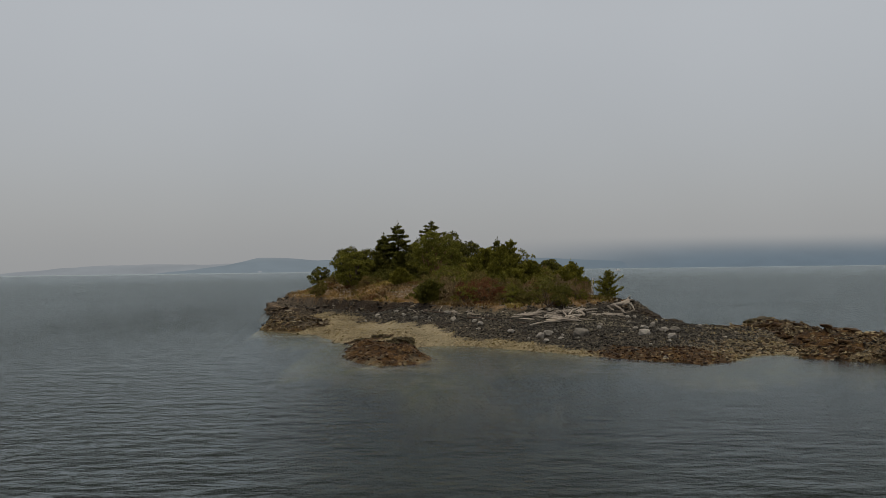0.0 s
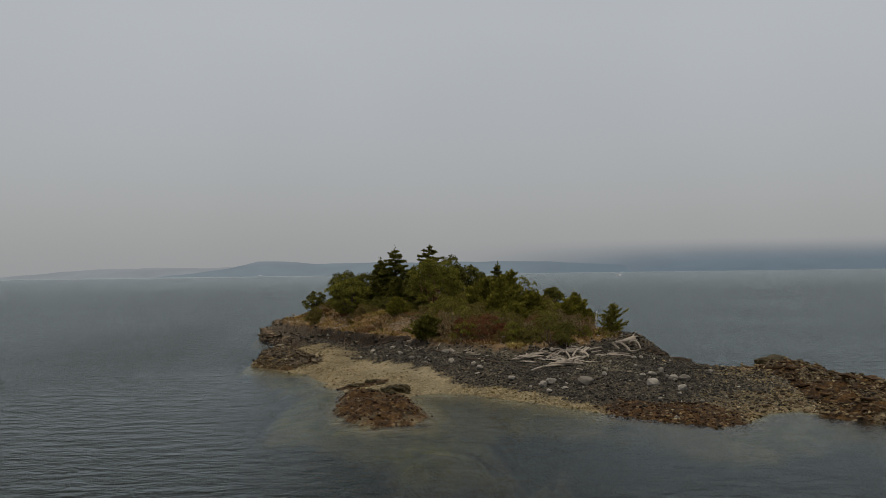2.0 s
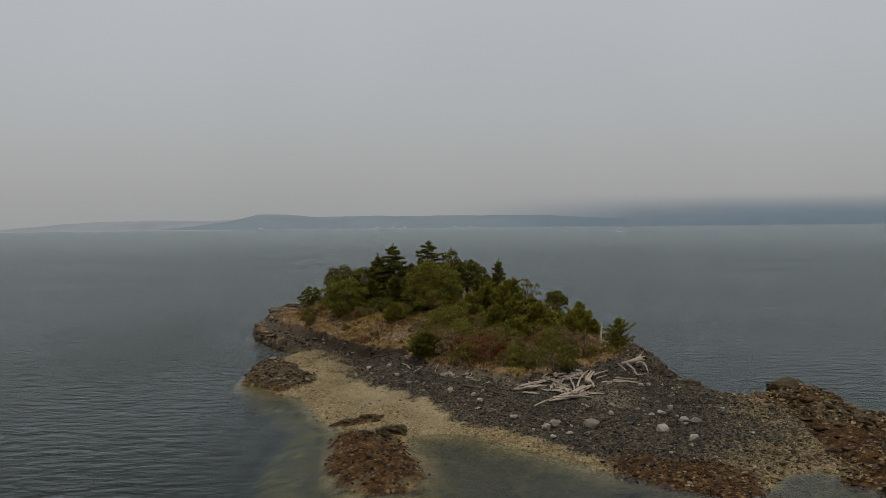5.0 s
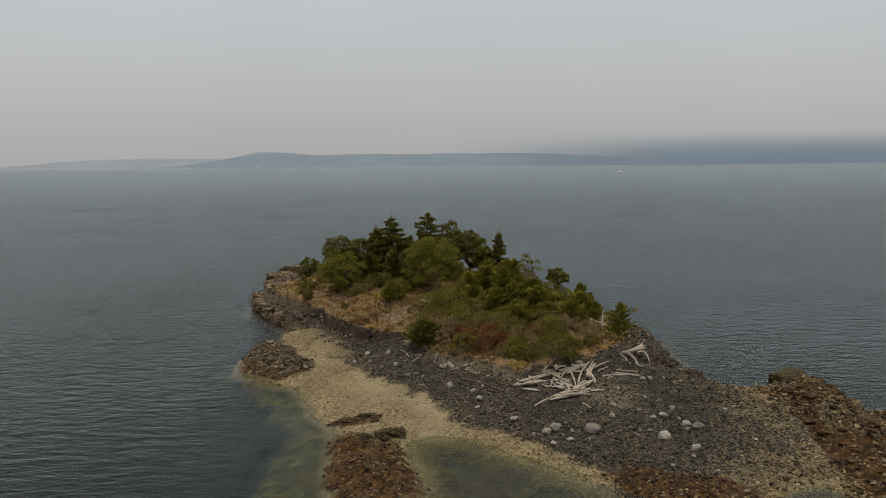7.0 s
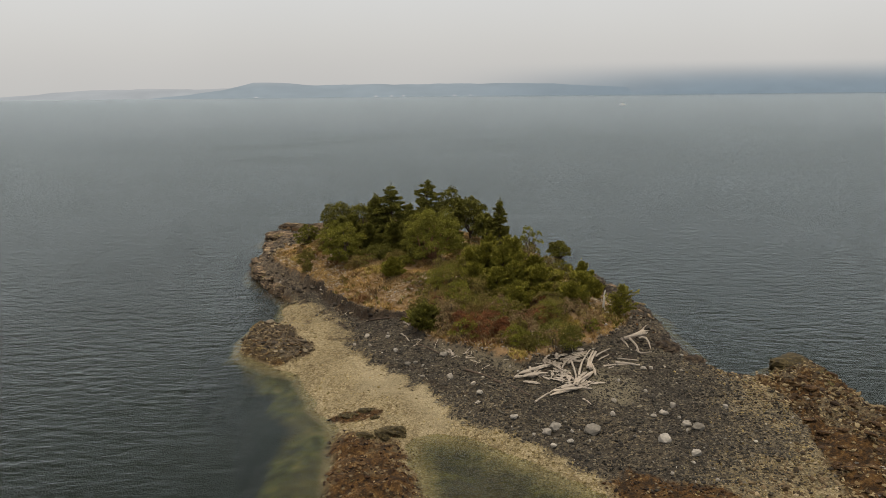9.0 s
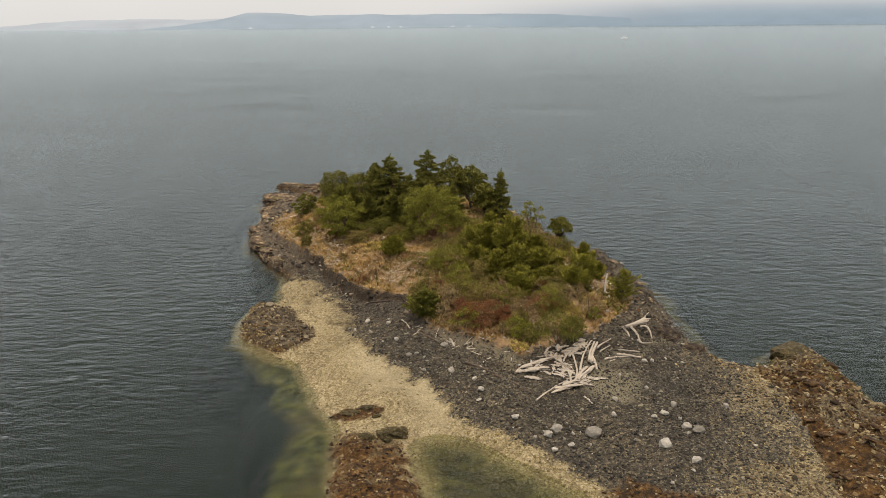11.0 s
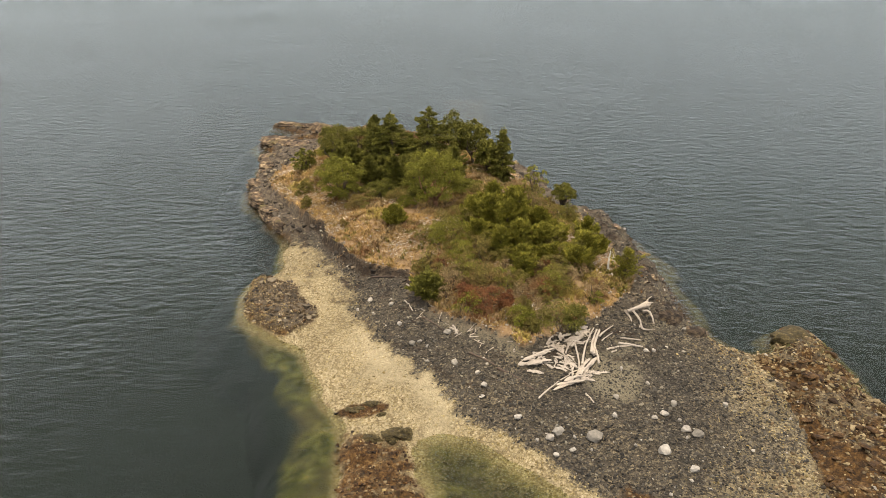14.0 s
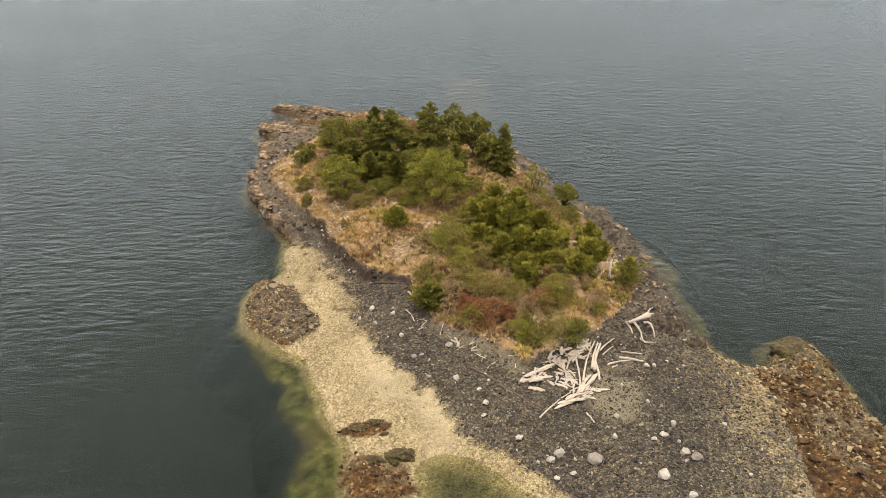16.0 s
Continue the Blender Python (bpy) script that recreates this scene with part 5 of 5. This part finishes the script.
LOGS = [(5.4, 70.8, 8.3, 73.8, .10, .05, 1), (8.2, 73.8, 9.1, 74.5, .08, .1, 1), (6.7, 71.7, 9.7, 73.2, .17, .05, 1.4), (7.0, 72.2, 9.4, 72.8, .16, .2, 1.5),
        (7.7, 72.6, 9.3, 73.5, .14, .25, 1.4), (8.9, 73.5, 10.3, 76.0, .18, .15, 1.3), (9.5, 73.8, 11.0, 76.2, .18, .12, 1.4), (9.1, 73.5, 10.3, 75.1, .13, .3, 1.2),
        (10.5, 76.6, 11.6, 80.3, .14, .3, 1), (10.7, 76.4, 11.8, 80.3, .16, .25, 1), (9.5, 74.9, 11.3, 80.5, .11, .35, 1), (10.9, 77.4, 10.9, 75.2, .13, .3, 1),
        (11.6, 79.3, 13.2, 81.2, .11, .2, 1), (11.8, 78.9, 13.0, 80.3, .08, .1, 1), (7.0, 77.6, 8.7, 75.5, .09, .2, 1), (9.2, 77.9, 9.1, 74.4, .10, .2, 1),
        (8.2, 76.6, 9.3, 78.7, .09, .15, 1), (9.4, 73.2, 10.3, 73.0, .07, .1, 1), (9.3, 71.5, 9.8, 70.2, .10, .0, 1), (12.0, 77.6, 14.3, 78.5, .12, .0, 1),
        (13.3, 78.8, 15.4, 78.4, .13, .02, 1), (13.6, 79.6, 15.5, 79.4, .10, .03, 1), (12.4, 77.3, 12.9, 77.5, .09, .0, 1), (4.0, 75.0, 6.0, 75.5, .17, .0, 1.5),
        (4.5, 75.5, 7.0, 76.8, .18, .1, 1.5), (4.7, 74.3, 6.1, 74.0, .17, .0, 1.6), (5.7, 76.2, 7.5, 77.3, .14, .15, 1.4), (4.8, 74.8, 6.9, 75.5, .2, .15, 1.6),
        (6.4, 75.3, 6.9, 74.6, .12, .0, 1.4), (8.7, 78.5, 10.1, 78.2, .10, .15, 1), (8.0, 78.9, 9.1, 79.5, .16, .1, 1.5), (10.0, 80.3, 10.8, 81.0, .18, .15, 1.6),
        (8.9, 77.6, 9.9, 79.1, .12, .1, 1.2), (10.0, 74.0, 10.4, 74.4, .14, .05, 1.6)]
for i, (x0, y0, x1, y1, r, lift, wide) in enumerate(LOGS):
    drift_log((x0, y0), (x1, y1), r, 600 + i, lift, wide=wide)
rng = np.random.default_rng(77)
HEAPS = ((5.8, 75.6, 1.0, 0.6, 0.45), (7.6, 77.8, 0.9, 0.6, 0.7), (9.0, 78.6, 0.9, 0.6, 0.6), (10.3, 80.0, 0.6, 0.5, 0.8), (8.0, 75.6, 0.7, 0.9, -0.7), (9.6, 74.0, 0.9, 0.7, 0.8))
for i in range(150):
    cx, cy, sx, sy, turn = HEAPS[i % 6]
    x, y = cx + rng.normal() * sx * 0.6, cy + rng.normal() * sy * 0.6
    a = turn + rng.normal() * 0.6
    L = rng.uniform(0.15, 0.75)
    drift_log((x - math.cos(a) * L, y - math.sin(a) * L), (x + math.cos(a) * L, y + math.sin(a) * L), rng.uniform(0.03, 0.10), 2640 + i,
              rng.uniform(0, 0.12), rng.normal() * 0.06, wide=rng.uniform(1.0, 2.0), label="bleached driftwood piece in a tangled pile")
rng = np.random.default_rng(52)
for i in range(22):
    f = rng.uniform()
    x, y = -5.5 + 9.2 * f + rng.normal() * 0.4, 84.6 - 8.2 * f + rng.normal() * 0.7
    a, L = rng.uniform(0, 3.14), rng.uniform(0.2, 0.6)
    drift_log((x - math.cos(a) * L, y - math.sin(a) * L), (x + math.cos(a) * L, y + math.sin(a) * L), rng.uniform(0.03, 0.07), 730 + i, label="small bleached stick washed up along the bank",
              name="driftwood_stick", group="driftwood sticks")
for i, (x0, y0, x1, y1, r) in enumerate([(-6.6, 89.6, -5.9, 87.6, 0.12), (-6.6, 86.3, -5.7, 84.5, 0.09), (13.7, 110.0, 14.2, 108.8, 0.12), (-2.0, 80.9, -1.2, 80.4, 0.12)]):
    drift_log((x0, y0), (x1, y1), r, 690 + i, label="lone bleached driftwood log on dark gravel")
drift_log((-1.7, 81.2), (-1.3, 79.9), 0.13, 696, 0.05, label="short forked bleached driftwood stump on gravel")
for i, (x0, y0, x1, y1, r) in enumerate([(2.2, 74.8, 5.1, 71.9, 0.14), (-0.2, 77.2, 2.0, 75.1, 0.12), (-4.6, 82.9, -2.6, 80.6, 0.12), (-10.6, 92.6, -8.0, 91.4, 0.13)]):
    drift_log((x0, y0), (x1, y1), r, 700 + i, material=OLDWOOD, label="dark sodden log stranded along the gravel crest", name="sodden_log", group="sodden logs")


def root_stump(x, y):
    z = ground_z(x, y)
    rng = np.random.default_rng(9)
    ob = base("root_stump", x, y, z, "bleached upturned tree stump with splayed roots", "driftwood")
    a, b = np.array([-1.1, -0.2, 0.55]), np.array([1.0, 0.75, 0.85])
    t = np.linspace(0, 1, 7)[:, None]
    bole = part("trunk", mesh_np("stump_trunk", *tube(a + (b - a) * t, 0.16 + 0.18 * t[:, 0] ** 3, 9, rng, 0.07), DRIFT), ob)
    for w in ((0.35, 0.15, 0.75), (0.5, 0.5, -0.1), (0.2, 0.6, 0.35), (0.45, -0.35, 0.3), (0.3, 0.1, -0.75)):
        part("root", mesh_np("stump_root", *limb(b - [0.1, 0.05, 0], b + np.array(w), 0.14, 0.03, rng), DRIFT), bole)
    for p, q in (((-0.6, 0.0, 0.6), (-0.4, -2.5, 0.12)), ((-0.2, -2.1, 0.15), (0.9, -3.0, 0.2)), ((-1.3, 0.1, 0.5), (-0.9, -1.4, 0.1)), ((0.4, -0.2, 0.6), (1.1, -1.9, 0.1))):
        part("branch", mesh_np("stump_branch", *limb(p, q, 0.13, 0.06, rng), DRIFT), ob)


root_stump(16.1, 83.9)


def snag(x, y, height):
    ob = base("snag", x, y, ground_z(x, y) - 0.1, "bleached dead tree snag standing among rocks", "dead tree")
    rng = np.random.default_rng(4)
    part("trunk", mesh_np("snag_trunk", *limb((0, 0, 0), (0.15, 0.1, height), 0.14, 0.06, rng, 0.04), BONE), ob)
    part("branch", mesh_np("snag_branch", *limb((0.05, 0.05, height * 0.55), (0.5, -0.2, height * 0.75), 0.05, 0.02, rng), BONE), ob)


snag(14.4, 91.4, 2.4)


# ---- out on the water and on the far shore ----
WHITE = island_mat("white_paint", (0.0, (0.70, 0.70, 0.70)), (1.0, (0.80, 0.80, 0.80)), rough=0.5, grain=3)
ROOF = island_mat("pale_grey_roofing", (0.0, (0.36, 0.36, 0.38)), (1.0, (0.42, 0.42, 0.44)))


def prism(pts, y0, y1):
    """A solid with a side outline (x, z), between two depths."""
    bm = bmesh.new()
    f = [bm.verts.new((x, y0, z)) for x, z in pts]
    k = [bm.verts.new((x, y1, z)) for x, z in pts]
    bm.faces.new(f)
    bm.faces.new(k[::-1])
    for i in range(len(pts)):
        j = (i + 1) % len(pts)
        bm.faces.new((f[j], f[i], k[i], k[j]))
    bmesh.ops.recalc_face_normals(bm, faces=bm.faces)
    me = bpy.data.meshes.new("solid")
    bm.to_mesh(me)
    bm.free()
    return me


def motor_boat(x, y):
    ob = base("motor_boat", x, y, 0, "small white motor boat far out on the water", "boat", rz=4)
    for name, pts, d in (("hull", [(-4.6, -0.3), (4.0, -0.3), (5.4, 1.3), (-4.8, 1.1)], 1.4), ("cabin", [(-1.8, 1.1), (2.6, 1.2), (1.7, 2.8), (-1.6, 2.8)], 1.0)):
        me = prism(pts, -d, d)
        me.materials.append(WHITE)
        side = part(name, me, ob)
    for x0 in (-1.2, -0.1, 1.0):
        me = prism([(x0, 1.9), (x0 + 0.85, 1.9), (x0 + 0.75, 2.5), (x0, 2.5)], -1.03, -0.99)
        me.materials.append(ROOF)
        part("window", me, side, "dark cabin window")


motor_boat(273, 1375)


# Houses glow too: the paleness that haze gives them is put into the colour.
HAZE_GLOW_WALL, HAZE_GLOW_ROOF = haze_glow_mat("haze_glow_white_wall", (0.33, 0.345, 0.36)), haze_glow_mat("haze_glow_grey_roof", (0.26, 0.28, 0.30))


def shore_house(x, y, w):
    ob = base("shore_house", x, y, 1, "tiny pale house on the far shore", "house", "far houses")
    me = prism([(-w, 0), (w, 0), (w, 5), (-w, 5)], -4, 4)
    me.materials.append(HAZE_GLOW_WALL)
    wall = part("wall", me, ob)
    for x0, z0, wide, high, kind in ((-w * 0.7, 1.4, w * 0.2, 1.3, "window"), (w * 0.4, 1.4, w * 0.2, 1.3, "window"), (-w * 0.1, 0.0, 1.3, 2.4, "door")):
        me = prism([(x0, z0), (x0 + wide, z0), (x0 + wide, z0 + high), (x0, z0 + high)], -4.06, -3.98)
        me.materials.append(HAZE_GLOW_ROOF)
        part(kind, me, wall, "grey " + kind)
    me = prism([(-w - 0.6, 5), (w + 0.6, 5), (0, 8)], -4.5, 4.5)
    me.materials.append(HAZE_GLOW_ROOF)
    part("roof", me, ob)


for x, w in ((-1130, 9), (-480, 8), (-395, 6), (-330, 6), (-55, 9), (30, 6)):
    shore_house(x, 4236, w)
